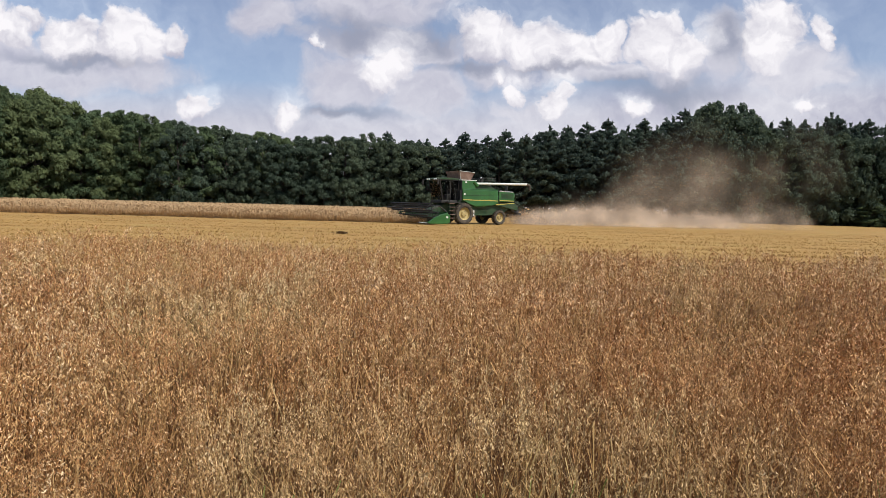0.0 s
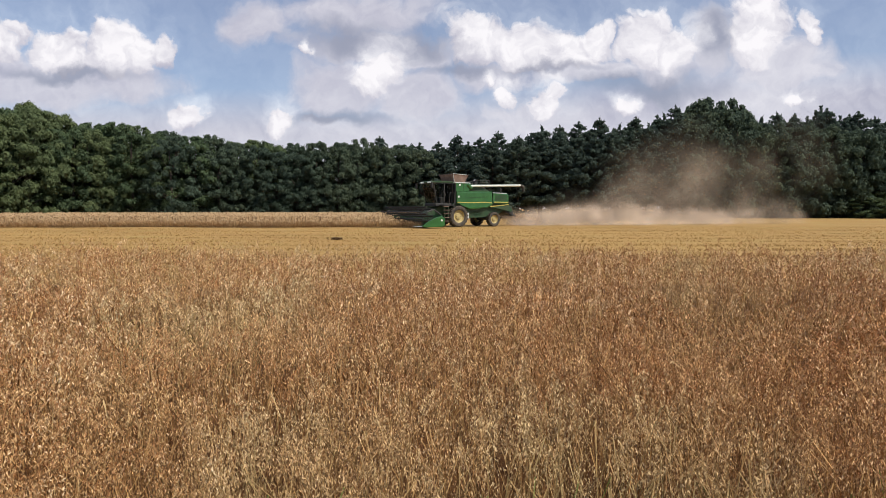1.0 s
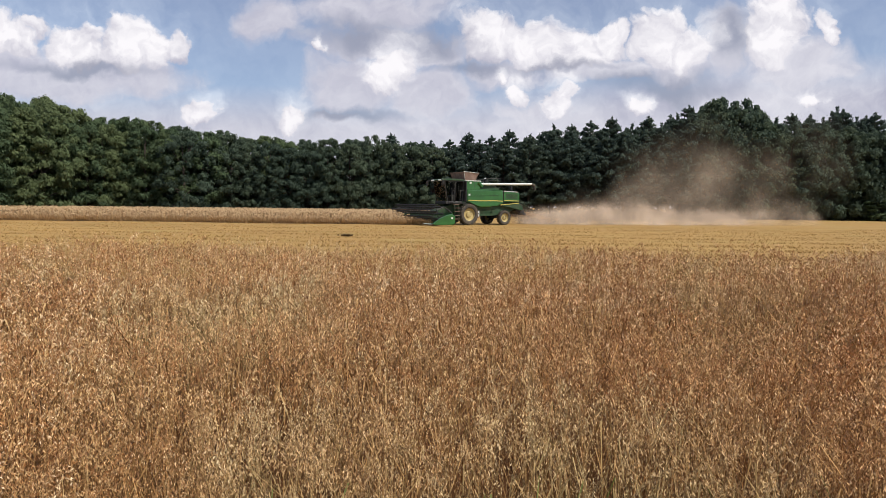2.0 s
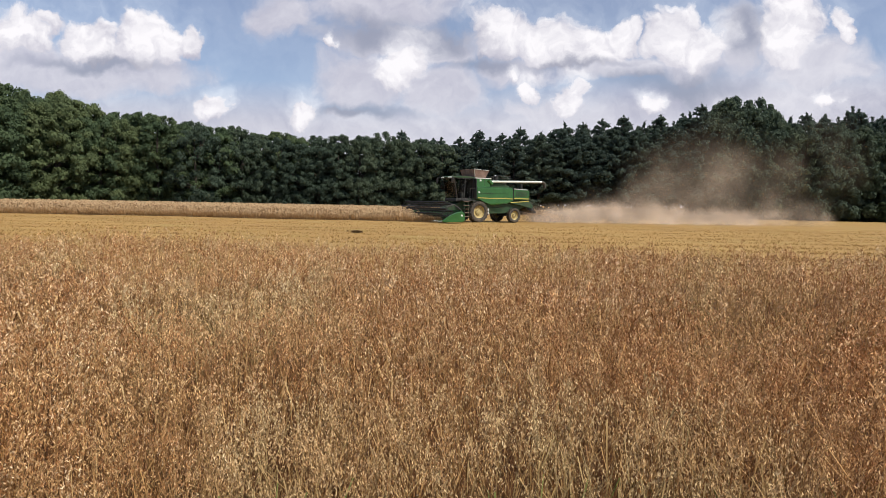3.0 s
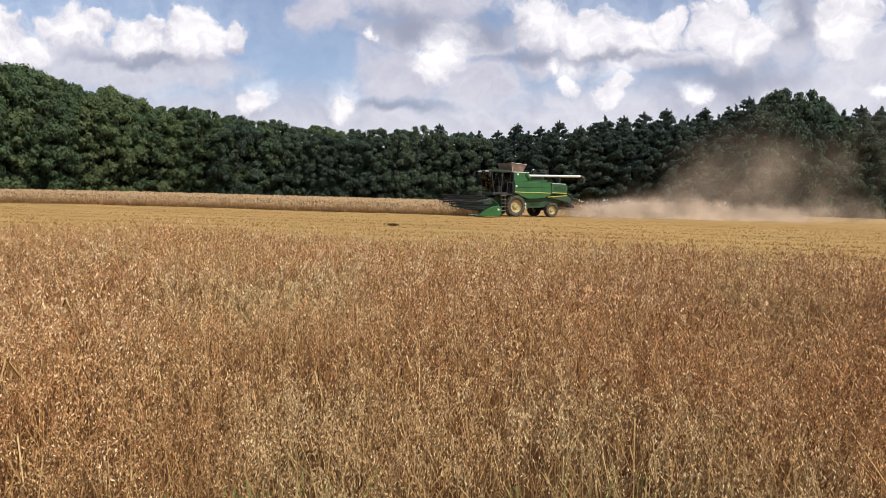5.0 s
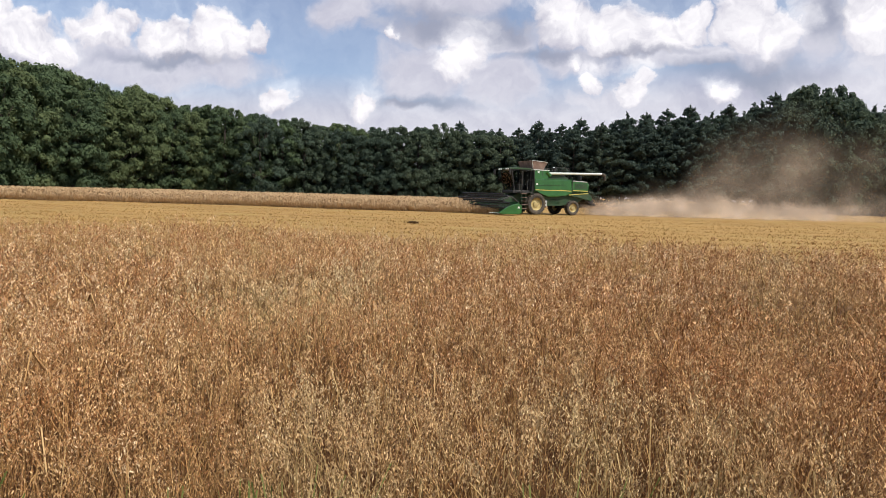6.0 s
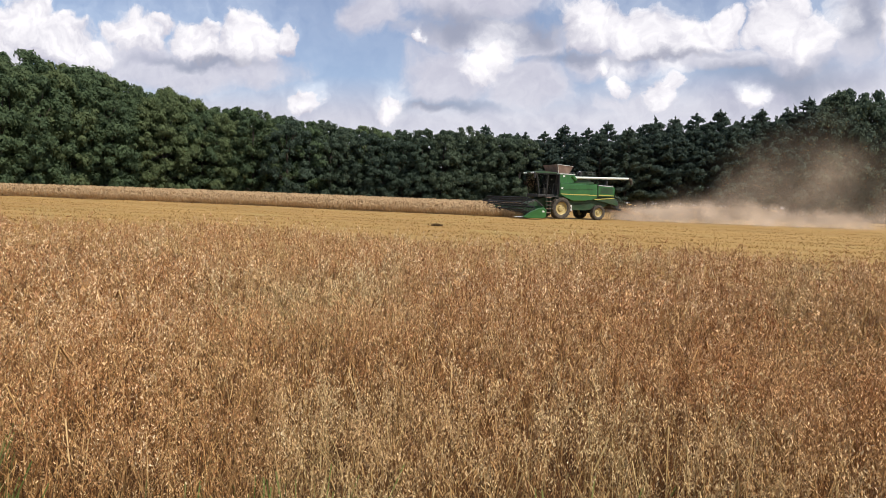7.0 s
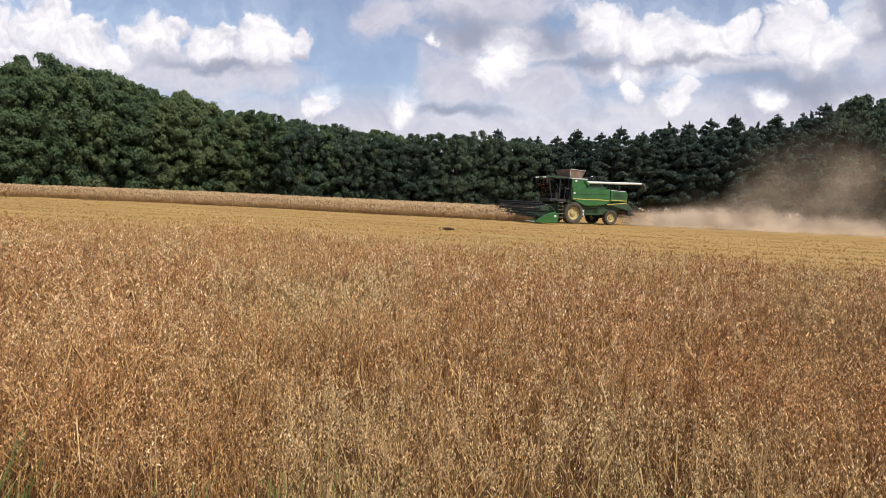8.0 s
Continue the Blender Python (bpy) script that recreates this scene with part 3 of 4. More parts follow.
SIZES = ((6.5, 11), (7.5, 12), (5.6, 13), (6.8, 14), (8.2, 15))
BROAD = [broadleaf(10.0, w, s, LEAF_A) for w, s in SIZES]
DARK = [broadleaf(10.0, w, s + 20, LEAF_D) for w, s in SIZES]
PINES = [pine(10.0, w, s) for w, s in ((6.8, 21), (7.4, 22), (6.0, 23), (7.8, 24))]


def plant(model, x, y, height, spread, label):
    k = height / 10.0
    w = spread * (0.45 + 0.55 * k)
    t = copy_thing(model, pose(x, y, -0.05, 0, 0, rng.uniform(0, 360)))
    t.scale = (w, w, k)
    return tagged(t, label, "tree", "trees of the wood")


def wood():
    for row, (gap, back, over) in enumerate(((3.6, 0.0, 0.88), (3.6, 3.6, 0.97), (6.5, 8.0, 0.95))):
        u = -1.22
        while u < 0.86:
            y = line_of(u) + back + rng.normal(0, 0.7)
            x = u * y
            target = (top_of(u) * y + 1.6) * over * rng.uniform(0.93, 1.04)
            piny = u > -0.02 and not 0.39 < u < 0.52 and not (u > 0.55 and row == 0)
            piny = piny or (-.15 < u <= -.02 and row > 0 and rng.uniform() < 0.35)
            if piny:
                plant(PINES[rng.integers(len(PINES))], x, y, target * 1.06, 1.05, "dark green pine with a spiky top in the wood's edge")
            else:
                fresh = u < -0.36 + rng.normal(0, 0.16)
                plant((BROAD if fresh else DARK)[rng.integers(len(BROAD))], x, y, target * 1.05, 0.88, ("leafy fresh green" if fresh else "leafy dark green") + " broadleaf tree in the wood's edge")
            u += gap * rng.uniform(0.8, 1.2) / y / (1 + 0.35 * abs(u))
    for u, high in ((.70, 4.6), (.735, 5.2), (.78, 4.2)):
        y = line_of(u) - 2.0
        tagged(plant(BROAD[2], u * y, y, high, 1.25, "low light green shrub at the wood's edge"), category="shrub", group="shrubs at the wood's edge")
    for m in BROAD + DARK + PINES:
        for o in (*m.children_recursive, m):
            bpy.data.objects.remove(o)
    # shrubs and low boughs that close the wood at its foot
    n = 32000
    u = rng.uniform(-1.35, 1.0, n)
    y = line_of(u) + rng.uniform(4, 13, n)
    c = np.stack([u * y, y, rng.uniform(0, 1, n) ** 1.5 * 5.0], -1)
    me = sheet_mesh("undergrowth", leaf_cards(c, np.tile([0, -0.4, 0.8], (n, 1)), rng.uniform(0.4, 0.9, n)), [LEAF_P])
    tagged(new("undergrowth", me), "dark shrubs and low boughs under the trees", "undergrowth", kind="stuff")


wood()


def straw_clump(x, y):
    """A dark heap of wet straw left on the stubble."""
    n = 260
    c = rng.normal(0, 1, (n, 2)) * [0.13, 0.05]
    z = 0.08 * np.exp(-(c[:, 0] / 0.3) ** 2) * rng.uniform(0, 1, n)
    me = sheet_mesh("straw_clump", blades_at(c[:, 0], c[:, 1], z, rng.uniform(0.05, 0.12, n), np.full(n, 0.03), 1.0), [SOIL_STRAW])
    ob = new("straw_clump", me)
    ob.matrix_basis = pose(x, y, -0.01)
    return tagged(ob, "small dark clump of damp straw on the stubble", "straw")


straw_clump(-5.45, 30.2)


# ---- the combine harvester ----
# Its own axes: x ahead, y to its left, z up; the front axle stands over the origin.
def wheel(parent, x, y, radius, width, lugs):
    bm = bmesh.new()
    w = width / 2
    ring(bm, [(radius * .58, -w * .8), (radius * .72, -w), (radius * .9, -w), (radius * .96, -w * .75), (radius * .96, w * .75), (radius * .9, w), (radius * .72, w), (radius * .58, w * .8)], 40)
    for k in range(lugs):
        for s in (-1, 1):
            a = 2 * math.pi * (k + (0.5 if s > 0 else 0)) / lugs
            m = Matrix.Rotation(-a, 4, "Y") @ Matrix.Translation((radius * .965, s * w * .5, 0)) @ Matrix.Rotation(s * 0.6, 4, "X")
            bmesh.ops.create_cube(bm, size=1.0, matrix=m @ Matrix.Diagonal((radius * .07, w * 1.0, radius * .085, 1)))
    hub = part("wheel", bm, RUBBER, parent, "dusty black tractor tyre")
    hub.location = (x, y, radius)
    side = 1 if y > 0 else -1
    bm = bmesh.new()
    outline = [(radius * .60, .8 * w), (radius * .57, .74 * w), (radius * .52, .35 * w), (radius * .30, .30 * w), (radius * .27, .55 * w), (radius * .10, .6 * w), (0.002, .6 * w)]
    ring(bm, [(r, side * a) for r, a in outline], 36)
    rim = part("rim", bm, RIM, hub, "dusty yellow steel rim")
    nut = part("wheel_nut", rod(bmesh.new(), (0, 0, 0), (0, side * .03, 0), .024, sides=6), BLACK, hub)
    for k in range(8):
        one = nut if k == 0 else new("wheel_nut", nut.data)
        a = 2 * math.pi * k / 8
        one.parent = hub
        one.location = (radius * .22 * math.cos(a), side * .57 * w, radius * .22 * math.sin(a))
    return hub


def harvester():
    h = tagged(new("combine_harvester"), "green combine harvester with yellow wheels cutting oats, trailing dust", "harvester")
    h.matrix_basis = HARVESTER @ Matrix.Scale(1.03, 4)
    W = 1.45  # half width of the body
    # body: lower dark hull, green side panels with stripes
    # hull paint darker than the panels: shade under the overhang put into colour
    bm = prism(bmesh.new(), [(0.55, 1.0), (0.3, 2.0), (-4.7, 2.0), (-5.1, 1.45), (-4.3, 1.05), (-2.6, 0.8), (-0.6, 0.75)], -W + .25, W - .25, 0.04)
    part("hull", bm, DARKGREEN, h, "dark green lower hull with dust and painted-in shade")
    bm = prism(bmesh.new(), [(0.1, 1.95), (0.12, 3.0), (-3.5, 3.0), (-3.6, 1.85), (-2.9, 1.75), (-2.3, 1.55), (-1.2, 1.5), (-.9, 1.75), (-.4, 1.93)], -W, W, 0.10)
    part("body", bm, GREEN, h, "glossy green bodywork")
    bm = prism(bmesh.new(), [(-3.62, 2.0), (-3.62, 2.9), (-5.2, 2.84), (-5.32, 2.68), (-5.3, 1.98)], -W + .04, W - .04, 0.06)
    part("rear_hood", bm, GREEN, h, "green rear engine hood")
    for s in (-1, 1):
        bm = prism(bmesh.new(), [(.05, 2.05), (.05, 2.11), (-1.2, 2.09), (-2.6, 2.12), (-3.5, 2.08), (-3.5, 2.02), (-2.6, 2.05), (-1.2, 2.02)], s * W, s * (W + .012))
        part("stripe", bm, YELLOW, h, "yellow stripe")
        bm = prism(bmesh.new(), [(-3.7, 2.08), (-3.7, 2.15), (-5.24, 2.12), (-5.24, 2.06)], s * (W - .04), s * (W - .025))
        part("stripe", bm, YELLOW, h, "yellow stripe")
        # pressed crease of the side panel
        bm = prism(bmesh.new(), [(.0, 2.44), (.0, 2.47), (-2.2, 2.6), (-3.2, 2.62), (-3.2, 2.58), (-2.2, 2.52)], s * W, s * (W + .03), 0.008)
        part("crease", bm, GREEN, h)
        bm = box(bmesh.new(), (-.16, min(s * W, s * (W + .02)), 2.47), (.0, max(s * W, s * (W + .02)), 2.62), .005)
        part("badge", bm, WHITE_PAINT, h, "pale square badge")
        for k in range(7):
            z = 2.27 + 0.07 * k
            bm = box(bmesh.new(), (-5.1, min(s * (W - .04), s * (W - .02)), z), (-3.85, max(s * (W - .04), s * (W - .02)), z + .03))
            part("grille_slat", bm, DARKGREEN, h)
        bm = prism(bmesh.new(), [(-3.62, 2.89), (-3.62, 2.95), (-5.1, 2.9), (-5.15, 2.83)], s * (W - .2), s * (W - .03), .01)
        part("hood_rail", bm, STEEL, h, "bright worn rail")
        # panel joint
        bm = box(bmesh.new(), (-3.61, min(s * W, s * (W - .06)), 1.9), (-3.585, max(s * W, s * (W - .06)) + .004, 3.0))
        part("panel_joint", bm, BLACK, h)
        # lower rear flank and fender
        bm = prism(bmesh.new(), [(-3.2, 1.75), (-5.3, 1.95), (-5.75, 1.45), (-5.6, 1.25), (-4.9, 1.4), (-4.4, 1.55), (-3.6, 1.62)], s * (W - .3), s * (W - .02), .03)
        part("rear_flank", bm, DARKGREEN, h)
        bm = prism(bmesh.new(), [(-3.3, 1.76), (-5.28, 1.93), (-5.28, 1.87), (-3.3, 1.69)], s * (W - .02), s * (W - .005))
        part("stripe", bm, YELLOW, h, "yellow stripe")
    # straw chopper at the tail
    bm = prism(bmesh.new(), [(-5.0, 1.9), (-5.7, 1.8), (-6.0, 1.2), (-5.8, 0.95), (-5.1, 1.2)], -W + .2, W - .2, .04)
    chopper = part("straw_chopper", bm, BLACK, h, "black straw chopper housing")
    for k in range(9):
        y = -1.1 + .275 * k
        part("vane", prism(bmesh.new(), [(-5.8, 1.0), (-6.3, .82), (-6.35, 1.0), (-5.95, 1.2)], y, y + .02), BLACK, chopper)
    for s in (-1, 1):
        part("tail_light", box(bmesh.new(), (-5.36, s * 1.2 - .1, 2.2), (-5.3, s * 1.2 + .1, 2.34), .01), RED, h, "red tail light")
    # grain tank with open extension flaps
    bm = prism(bmesh.new(), [(.15, 2.98), (.2, 3.68), (-1.05, 3.68), (-1.2, 3.55), (-1.2, 2.98)], -W + .08, W - .08, .04)
    tank = part("grain_tank", bm, GREEN, h, "green grain tank")
    bm = prism(bmesh.new(), [(-1.0, 2.98), (-1.0, 3.6), (-2.3, 3.6), (-2.6, 3.3), (-3.3, 3.16), (-3.4, 2.98)], -W + .3, W - .3, .05)
    part("tank_rear", bm, DARKGREEN, tank, "dark dusty rear of the grain tank")
    for s in (-1, 1):
        part("tank_badge", box(bmesh.new(), (-.32, min(s * (W - .08), s * (W - .065)), 3.46), (-.14, max(s * (W - .08), s * (W - .065)), 3.6), .004), WHITE_PAINT, tank, "pale square badge")
        part("tank_seam", box(bmesh.new(), (-.62, min(s * (W - .08), s * (W - .074)), 3.02), (-.6, max(s * (W - .08), s * (W - .074)), 3.66)), BLACK, tank)
        part("shoulder", prism(bmesh.new(), [(.1, 2.97), (.1, 3.02), (-3.5, 3.02), (-3.5, 2.97)], s * (W - .1), s * (W + .015), .006), GREEN, h, "bright upper edge of the side panel")
    part("front_wall", box(bmesh.new(), (.125, -1.38, 1.96), (.2, 1.38, 3.66), .02), REEL, h, "black wall behind the cab")
    # bright line of the sunlit tank top, painted as a pale rim
    part("tank_rim", box(bmesh.new(), (-1.3, -W + .05, 3.67), (.22, W - .05, 3.74), .015), WHITE_PAINT, tank, "pale top rim with the sunlit edge in its paint")
    for name, quad in (("front", [(.05, -.95, 3.74), (.05, .95, 3.74), (.3, 1.15, 4.45), (.3, -1.15, 4.45)]), ("rear", [(-.95, -.95, 3.74), (-.95, .95, 3.74), (-1.2, 1.15, 4.38), (-1.2, -1.15, 4.38)]),
                       ("left", [(.03, .95, 3.74), (-.93, .95, 3.74), (-1.16, 1.15, 4.36), (.26, 1.15, 4.44)]), ("right", [(.03, -.95, 3.74), (-.93, -.95, 3.74), (-1.16, -1.15, 4.36), (.26, -1.15, 4.44)])):
        bm = bmesh.new()
        f = bm.faces.new([bm.verts.new(p) for p in quad])
        f.normal_update()
        bmesh.ops.solidify(bm, geom=[f], thickness=0.025)
        part("tank_flap", bm, TANK, tank, "dusty brown tank extension flap")
    bm = bmesh.new()
    pipe(bm, [(.06, .97, 3.74), (.3, 1.17, 4.46), (-1.2, 1.17, 4.38)], .018)
    part("flap_edge", bm, WHITE_PAINT, tank, "pale flap edging")
    # engine deck behind the tank
    part("engine_deck", box(bmesh.new(), (-3.3, -1.1, 3.2), (-2.0, .7, 3.62), .06), BLACK, h, "black engine deck and air intake")
    bm = bmesh.new()
    rod(bm, (-2.6, .1, 3.6), (-2.6, .1, 3.95), .16, sides=18)
    rod(bm, (-2.6, .1, 3.95), (-2.6, .1, 4.0), .2, sides=18)
    part("air_cleaner", bm, BLACK, h)
    bm = bmesh.new()
    pipe(bm, [(-3.0, -.7, 3.5), (-3.0, -.7, 4.0), (-3.15, -.7, 4.08)], .06, 12)
    part("exhaust", bm, STEEL, h)
    bm = bmesh.new()
    for y in (1.15, -1.15):
        pipe(bm, [(-2.0, y, 3.6), (-2.0, y, 3.98), (-3.4, y, 3.98), (-3.4, y, 3.1)], .02)
        pipe(bm, [(-2.0, y, 3.8), (-3.4, y, 3.8)], .014)
    part("guard_rail", bm, BLACK, h)
    # unloading auger folded back along the left side
    bm = bmesh.new()
    rod(bm, (-1.2, 1.32, 3.45), (-6.9, 1.05, 3.62), .10, sides=22)
    auger = part("unloading_auger", bm, WHITE_PAINT, h, "pale grey unloading auger tube folded back", smooth=False)
    bm = bmesh.new()
    rod(bm, (-6.85, 1.05, 3.63), (-7.2, 1.02, 3.5), .13, .15, 18)
    rod(bm, (-7.2, 1.02, 3.5), (-7.28, 1.02, 3.1), .14, .10, 18)
    part("spout", bm, RUBBER, auger, "grey rubber spout")
    bm = bmesh.new()
    rod(bm, (-1.4, 1.31, 3.25), (-1.0, 1.33, 3.6), .17, sides=18)
    part("elbow", bm, GREEN, auger, "green elbow")
    for x in (-2.4, -4.2, -5.8):
        f = (x + 1.2) / -5.7
        c = Vector((x, 1.32 - .27 * f, 3.45 + .17 * f))
        part("band", rod(bmesh.new(), c - Vector((.03, -.0015, -.0009)), c + Vector((.03, -.0015, .0009)), .108, sides=22), STEEL, auger)
    part("auger_rest", box(bmesh.new(), (-4.6, 1.02, 3.0), (-4.5, 1.3, 3.36), .01), BLACK, h)
    # cab
    cab = part("cab", box(bmesh.new(), (.75, -.95, 1.75), (2.35, .95, 2.0), .04), BLACK, h, "black cab floor and base")
    cab.location.x = -.5
    bm = prism(bmesh.new(), [(.64, 3.70), (.64, 3.80), (1.5, 3.86), (2.6, 3.82), (2.8, 3.75), (2.75, 3.68), (2.4, 3.70)], -1.02, 1.02, .03)
    part("roof", bm, DARKGREEN, cab, "dusty dark green cab roof")
    part("roof_lining", box(bmesh.new(), (.66, -.98, 3.64), (2.62, .98, 3.70)), BLACK, cab)
    for y in (-.93, .93):
        for p, q in (((.78, y, 1.95), (.72, y, 3.7)), ((2.2, y * .96, 1.95), (2.55, y, 3.7)), ((1.55, y, 1.95), (1.5, y, 3.7))):
            part("pillar", rod(bmesh.new(), p, q, .045, sides=8), BLACK, cab)
    for name, quad in (("windscreen", [(2.25, -.88, 2.0), (2.25, .88, 2.0), (2.58, .9, 3.66), (2.58, -.9, 3.66)]), ("side_window", [(.82, .93, 2.0), (2.2, .91, 2.0), (2.5, .93, 3.66), (.76, .93, 3.66)]),
                       ("side_window", [(.82, -.93, 2.0), (2.2, -.91, 2.0), (2.5, -.93, 3.66), (.76, -.93, 3.66)])):
        bm = bmesh.new()
        f = bm.faces.new([bm.verts.new(p) for p in quad])
        f.normal_update()
        bmesh.ops.solidify(bm, geom=[f], thickness=0.012)
        glass = part(name, bm, GLASS, cab, "tinted cab glass")
        glass.visible_shadow = False
    part("rear_wall", box(bmesh.new(), (.66, -.9, 2.0), (.72, .9, 3.62)), BLACK, cab)
    seat = part("seat", box(bmesh.new(), (1.0, -.28, 2.0), (1.5, .28, 2.5), .06), BLACK, cab)
    part("seat_back", box(bmesh.new(), (.92, -.26, 2.45), (1.08, .26, 3.15), .05), BLACK, cab)
    bm = bmesh.new()
    rod(bm, (1.95, 0, 2.0), (1.8, 0, 2.75), .04)
    rod(bm, (1.8, 0, 2.75), (1.77, 0, 2.8), .2, sides=18)
    part("steering_column", bm, BLACK, cab)
    for s in (-1, 1):
        bm = bmesh.new()
        pipe(bm, [(2.65, s * .95, 3.72), (2.95, s * 1.3, 3.7), (2.95, s * 1.3, 3.3)], .02)
        arm = part("mirror_arm", bm, BLACK, cab)
        part("mirror", box(bmesh.new(), (2.9, s * 1.3 - .12, 3.25), (2.97, s * 1.3 + .12, 3.65), .02), BLACK, arm)
        for y in (.45, .75):
            part("work_light", box(bmesh.new(), (2.74, s * y - .08, 3.66), (2.84, s * y + .08, 3.77), .015), LAMP, cab, "clear work light")
    # platform, ladder and rails on the left
    part("platform", box(bmesh.new(), (.3, .95, 1.8), (1.5, 1.5, 1.88), .01), BLACK, h)
    ladder = new("ladder")
    ladder.parent = h
    for x in (.95, 1.35):
        part("ladder_rail", rod(bmesh.new(), (x, 1.55, .45), (x, 1.42, 2.0), .03, sides=8), DARKGREEN, ladder)
    for k in range(5):
        z = .5 + .3 * k
        part("step", box(bmesh.new(), (.95, 1.44 - .02 * k, z), (1.4, 1.66 - .02 * k, z + .045), .006), TANK, ladder)
    bm = bmesh.new()
    pipe(bm, [(.35, 1.47, 1.88), (.35, 1.47, 2.85), (.8, 1.47, 2.85), (.85, 1.45, 1.9)], .02)
    pipe(bm, [(1.35, 1.47, 1.9), (1.38, 1.47, 2.85), (1.48, 1.3, 2.85), (1.48, 1.3, 1.88)], .02)
    part("hand_rail", bm, BLACK, h)
    # running gear
    for s in (-1, 1):
        wheel(h, 0, s * 1.38, .90, .66, 20)
        wheel(h, -3.75, s * 1.28, .64, .46, 18)
    part("front_axle", rod(bmesh.new(), (0, -1.2, .9), (0, 1.2, .9), .16, sides=14), BLACK, h)
    part("rear_axle", rod(bmesh.new(), (-3.75, -1.15, .66), (-3.75, 1.15, .66), .11, sides=14), BLACK, h)
    part("fuel_tank", box(bmesh.new(), (-2.7, .75, .85), (-1.3, 1.2, 1.45), .08), DARKGREEN, h)
    part("battery_box", box(bmesh.new(), (-1.25, .9, .7), (-.85, 1.25, 1.2), .03), STEEL, h)
    # feeder house
    part("feeder_house", prism(bmesh.new(), [(.5, 1.1), (.6, 1.75), (1.2, 1.75), (3.0, .95), (3.0, .35), (2.6, .3)], -.7, .7, .04), DARKGREEN, h, "dark green feeder house")
    # cutting header
    L = 3.7
    head = part("header", prism(bmesh.new(), [(2.85, .25), (2.85, 1.0), (2.95, 1.05), (3.02, .45), (3.3, .22), (4.0, .16), (4.0, .1), (3.2, .1)], -L, L, .01), GREEN, h, "green cutting header, wide as the strip")
    bm = bmesh.new()
    rod(bm, (3.3, -L + .1, .52), (3.3, L - .1, .52), .2, sides=18)
    for k in range(110):
        a, y = k * .6, -L + .15 + k * (2 * L - .3) / 110
        p = Vector((3.3 + .27 * math.cos(a), y, .52 + .27 * math.sin(a)))
        bmesh.ops.create_cube(bm, size=1, matrix=Matrix.Translation(p) @ Matrix.Rotation(-a, 4, "Y") @ Matrix.Diagonal((.14, .06, .12, 1)))
    part("feed_auger", bm, DARKGREEN, head)
    for s in (-1, 1):
        outline = [(2.75, .2), (2.75, .8), (3.0, .95), (3.4, .9), (4.1, .6), (4.75, .2), (4.5, .1), (3.0, .12)]
        shield = part("divider", prism(bmesh.new(), outline, s * L, s * (L + .22), .06), GREEN, head, "rounded green crop divider")
        part("plate", prism(bmesh.new(), [(2.95, .56), (2.95, .70), (3.12, .73), (3.12, .59)], s * (L + .22), s * (L + .228)), WHITE_PAINT, shield, "pale plate")
        part("reel_arm", pipe(bmesh.new(), [(2.9, s * (L - .12), 1.05), (3.6, s * (L - .12), 1.5), (4.25, s * (L - .12), 1.25)], .05), BLACK, head, "black reel arm")
    reel = new("reel")
    reel.parent = h
    part("reel_tube", rod(bmesh.new(), (4.15, -L + .15, 1.12), (4.15, L - .15, 1.12), .08, sides=12), REEL, reel)
    for k in range(6):
        a = 2 * math.pi * k / 6 + .3
        c = Vector((4.15 + .55 * math.cos(a), 0, 1.12 + .55 * math.sin(a)))
        bm = rod(bmesh.new(), c + Vector((0, -L + .15, 0)), c + Vector((0, L - .15, 0)), .05, sides=8)
        bat = part("reel_bat", bm, REEL, reel, "black reel bat with tines")
        bm = bmesh.new()
        for j in range(44):
            y = -L + .2 + j * (2 * L - .4) / 43
            rod(bm, c + Vector((0, y, 0)), c + Vector((-.06, y, -.28)), .018, .012, 4)
        part("tine", bm, REEL, bat)
    for y in (-L + .2, -1.1, 1.1, L - .2):
        bm = bmesh.new()
        for k in range(6):
            a, b = 2 * math.pi * k / 6 + .3, 2 * math.pi * (k + 1) / 6 + .3
            p, q = [Vector((4.15 + .55 * math.cos(t), y, 1.12 + .55 * math.sin(t))) for t in (a, b)]
            rod(bm, p, q, .02, sides=6)
            rod(bm, (4.15, y, 1.12), p, .022, sides=6)
        part("reel_spider", bm, REEL, reel)
    bm = bmesh.new()
    for k in range(88):
        y = -L + .1 + k * (2 * L - .2) / 87
        rod(bm, (3.98, y, .14), (4.12, y, .12), .02, .006, 4)
    part("knife_guard", bm, STEEL, head)
    return h


harvester()


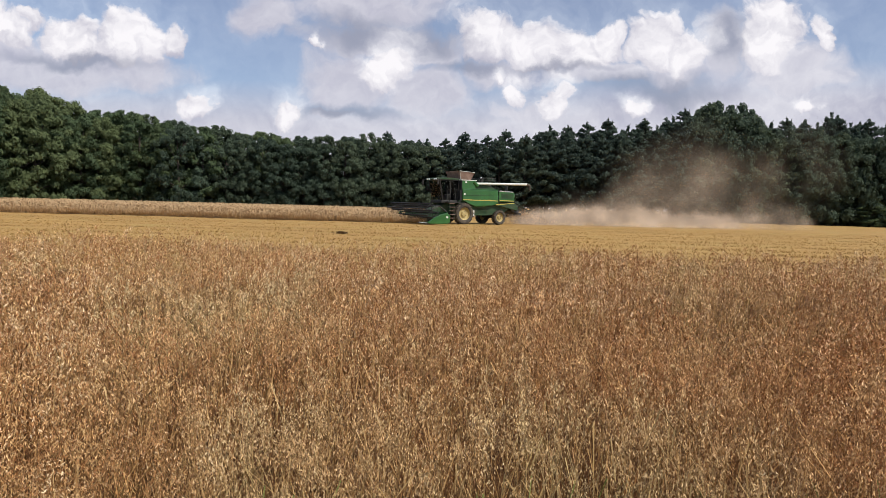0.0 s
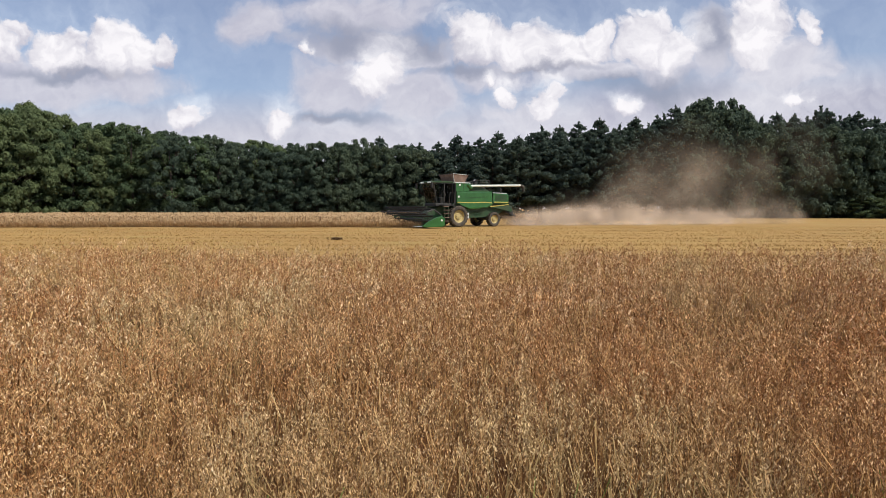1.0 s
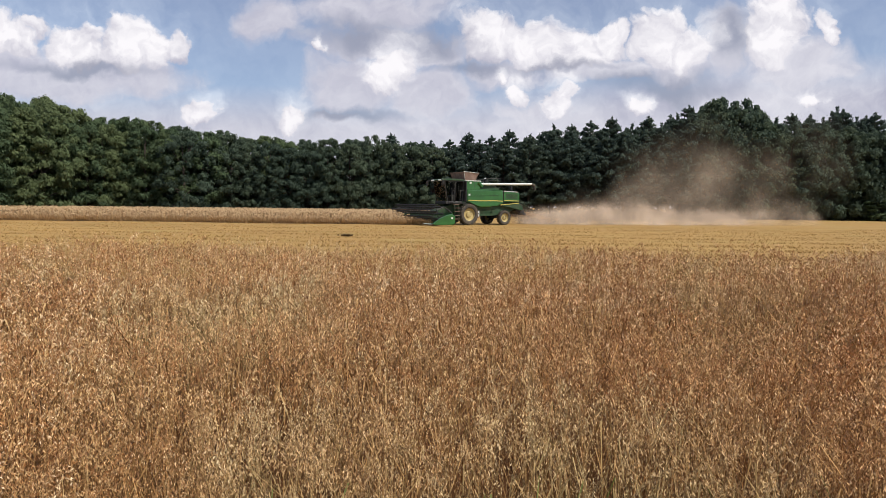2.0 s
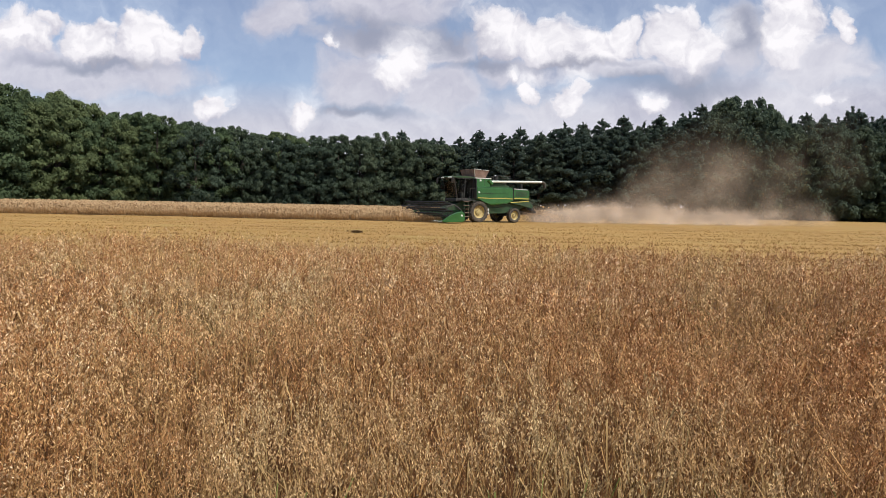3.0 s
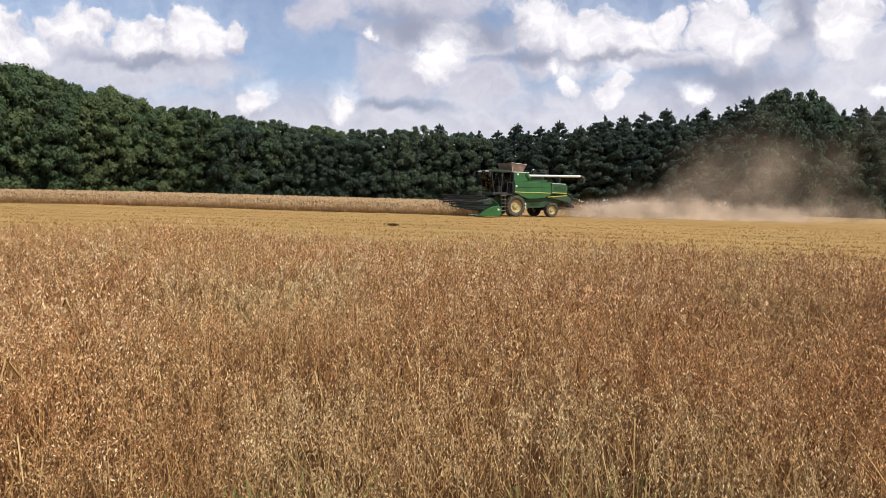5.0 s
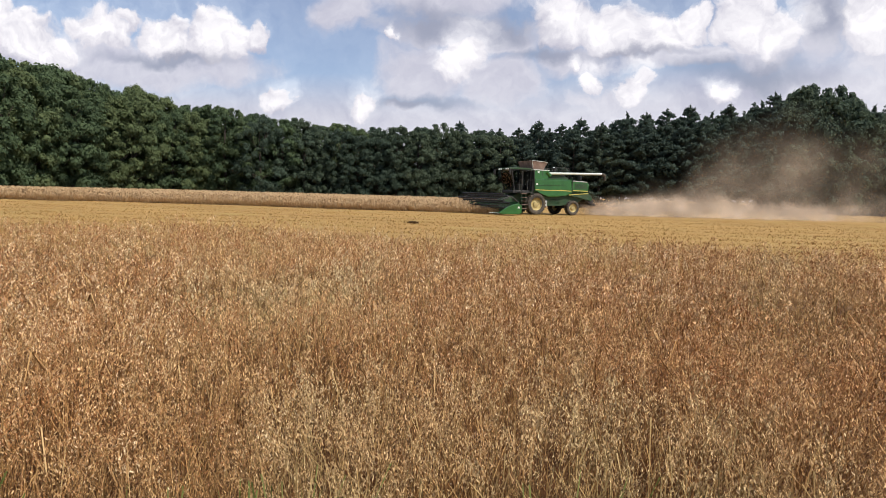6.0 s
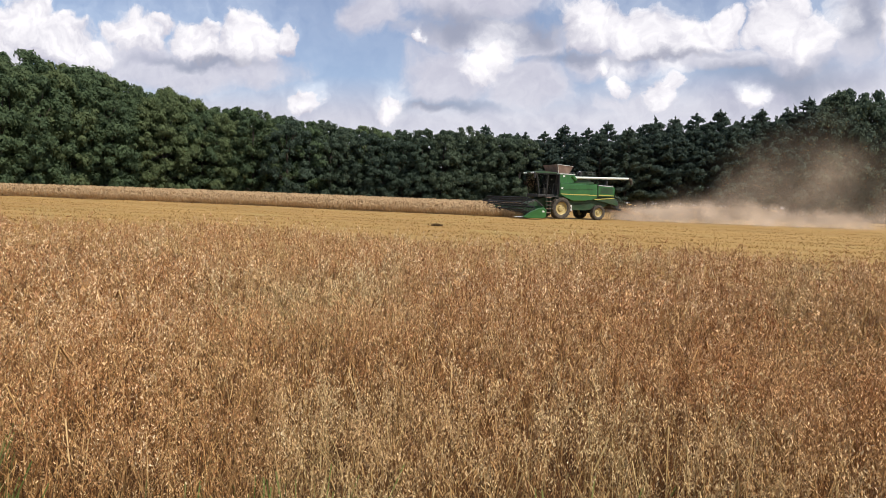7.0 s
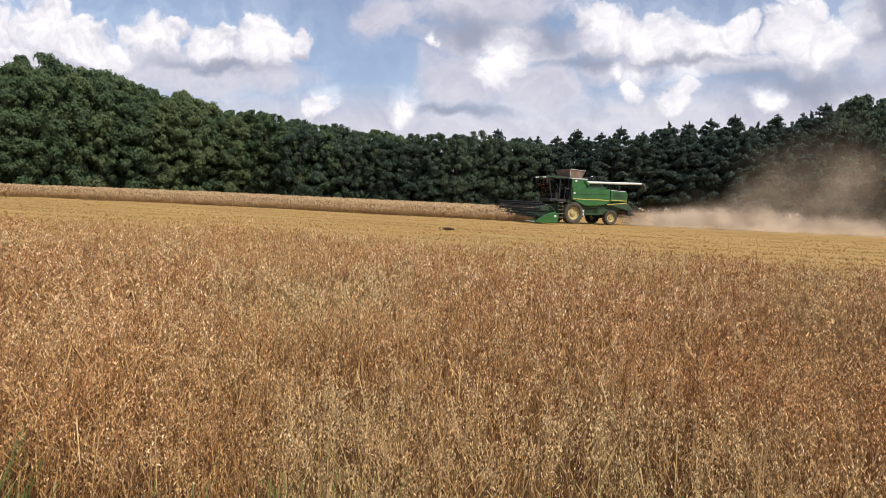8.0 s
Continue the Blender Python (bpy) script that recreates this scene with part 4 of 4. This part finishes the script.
# ---- chaff and dust behind the machine ----
def dust():
    tail = HARVESTER @ Vector((-5.8, 0, 0))
    # puffs: metres to the side of and behind the tail, height, half width, half height, number of sheets
    rows = [(1.5, 0, .4, 1.2, .35, 26), (3.6, .5, .6, 1.6, .5, 44), (6, 1, .7, 1.9, .7, 56), (9, 1.5, .9, 2.2, .9, 64), (12, 2, 1.0, 2.6, 1.0, 64), (15.5, 3, .8, 3.0, .9, 56), (19, 4, .6, 3.4, .7, 50), (24, 6, .5, 4.5, .6, 40),
            (8, 2, 1.6, 1.0, .5, 3), (11.5, 2.5, 2.2, 1.1, .8, 7), (13.5, 3, 3.2, 1.3, 1.4, 8), (17, 4, 2.6, 2.4, 1.2, 9), (15.5, 4, 5.0, 1.1, 1.6, 3), (20.5, 5, 4.0, 1.3, 2.2, 10), (21.5, 5, 6.4, 1.8, 2.0, 4), (25, 5, 2.6, 3.0, 1.8, 9),
            (27, 7, 5.0, 4.0, 3.0, 7)]
    mids, sizes = [], []
    for x, y, z, rx, rz, count in rows:
        count = int(count * (2.3 if z < 1.5 else 3.2))
        p = rng.normal(0, 0.6 if z < 1.5 else 0.75, (count, 3)) * [rx if z < 1.5 else 1.5 * rx, 2.4, rz] + [tail.x + x, tail.y + y, z]
        mids.append(p)
        sizes.append(rng.uniform(0.6, 1.5, count) * (0.85 + 0.2 * z) * (1.0 if z < 1.5 else 1.55))
    p, size = np.concatenate(mids), np.concatenate(sizes)
    p[:, 2] = np.maximum(np.abs(p[:, 2]), 0.15)
    n, sides = len(p), 10
    a = rng.normal(0, 0.35, (n, 3)) + [1, 0, 0]
    a /= np.linalg.norm(a, axis=1)[:, None]
    b = np.cross(a, rng.normal(0, 0.28, (n, 3)) + [0, 1, 0])
    b /= np.linalg.norm(b, axis=1)[:, None]
    verts, thick, faces = [], [], []
    rings = ((0.0, 1.0), (0.3, 0.92), (0.55, 0.62), (0.8, 0.2), (1.0, 0.0))
    for i in range(n):
        first = len(verts)
        verts.append(p[i])
        full = 1.0 if p[i, 2] < 1.5 else 0.24
        thick.append(full)
        for r, t in rings[1:]:
            for k in range(sides):
                w = 6.2832 * k / sides
                v = p[i] + (a[i] * math.cos(w) + b[i] * math.sin(w) * 0.8) * r * size[i]
                v[2] = max(v[2], 0.03)
                verts.append(v)
                thick.append(t * full)
        for k in range(sides):
            j = (k + 1) % sides
            faces.append((first, first + 1 + k, first + 1 + j))
            for m in range(len(rings) - 2):
                lo, hi = first + 1 + m * sides, first + 1 + (m + 1) * sides
                faces.append((lo + k, hi + k, hi + j, lo + j))
    me = bpy.data.meshes.new("dust_cloud")
    me.from_pydata(verts, [], faces)
    me.attributes.new("thick", "FLOAT", "POINT").data.foreach_set("value", np.array(thick, dtype=np.float32))
    me.materials.append(DUST)
    tagged(new("dust_cloud", me), "pale brown dust blown up behind the harvester", "dust", kind="stuff")
    # chaff and short straw thrown out of the chopper
    m = 16000
    f = rng.uniform(0, 1, m) ** 0.7
    c = np.stack([-5.9 - 3.4 * f + rng.normal(0, .15, m), rng.normal(0, 0.7 + 0.5 * f, m), 1.1 - 1.0 * f ** 1.6 + rng.normal(0, .12, m)], -1)
    c[:, 2] = np.abs(c[:, 2]) + 0.02
    c = np.array([HARVESTER @ Vector(v) for v in c])
    me = sheet_mesh("chaff", leaf_cards(c, np.tile([0, 0, 0.3], (m, 1)), rng.uniform(0.02, 0.07, m)), [CHAFF])
    tagged(new("chaff", me), "brown chopped straw falling behind the harvester", "chaff", kind="stuff")


dust()
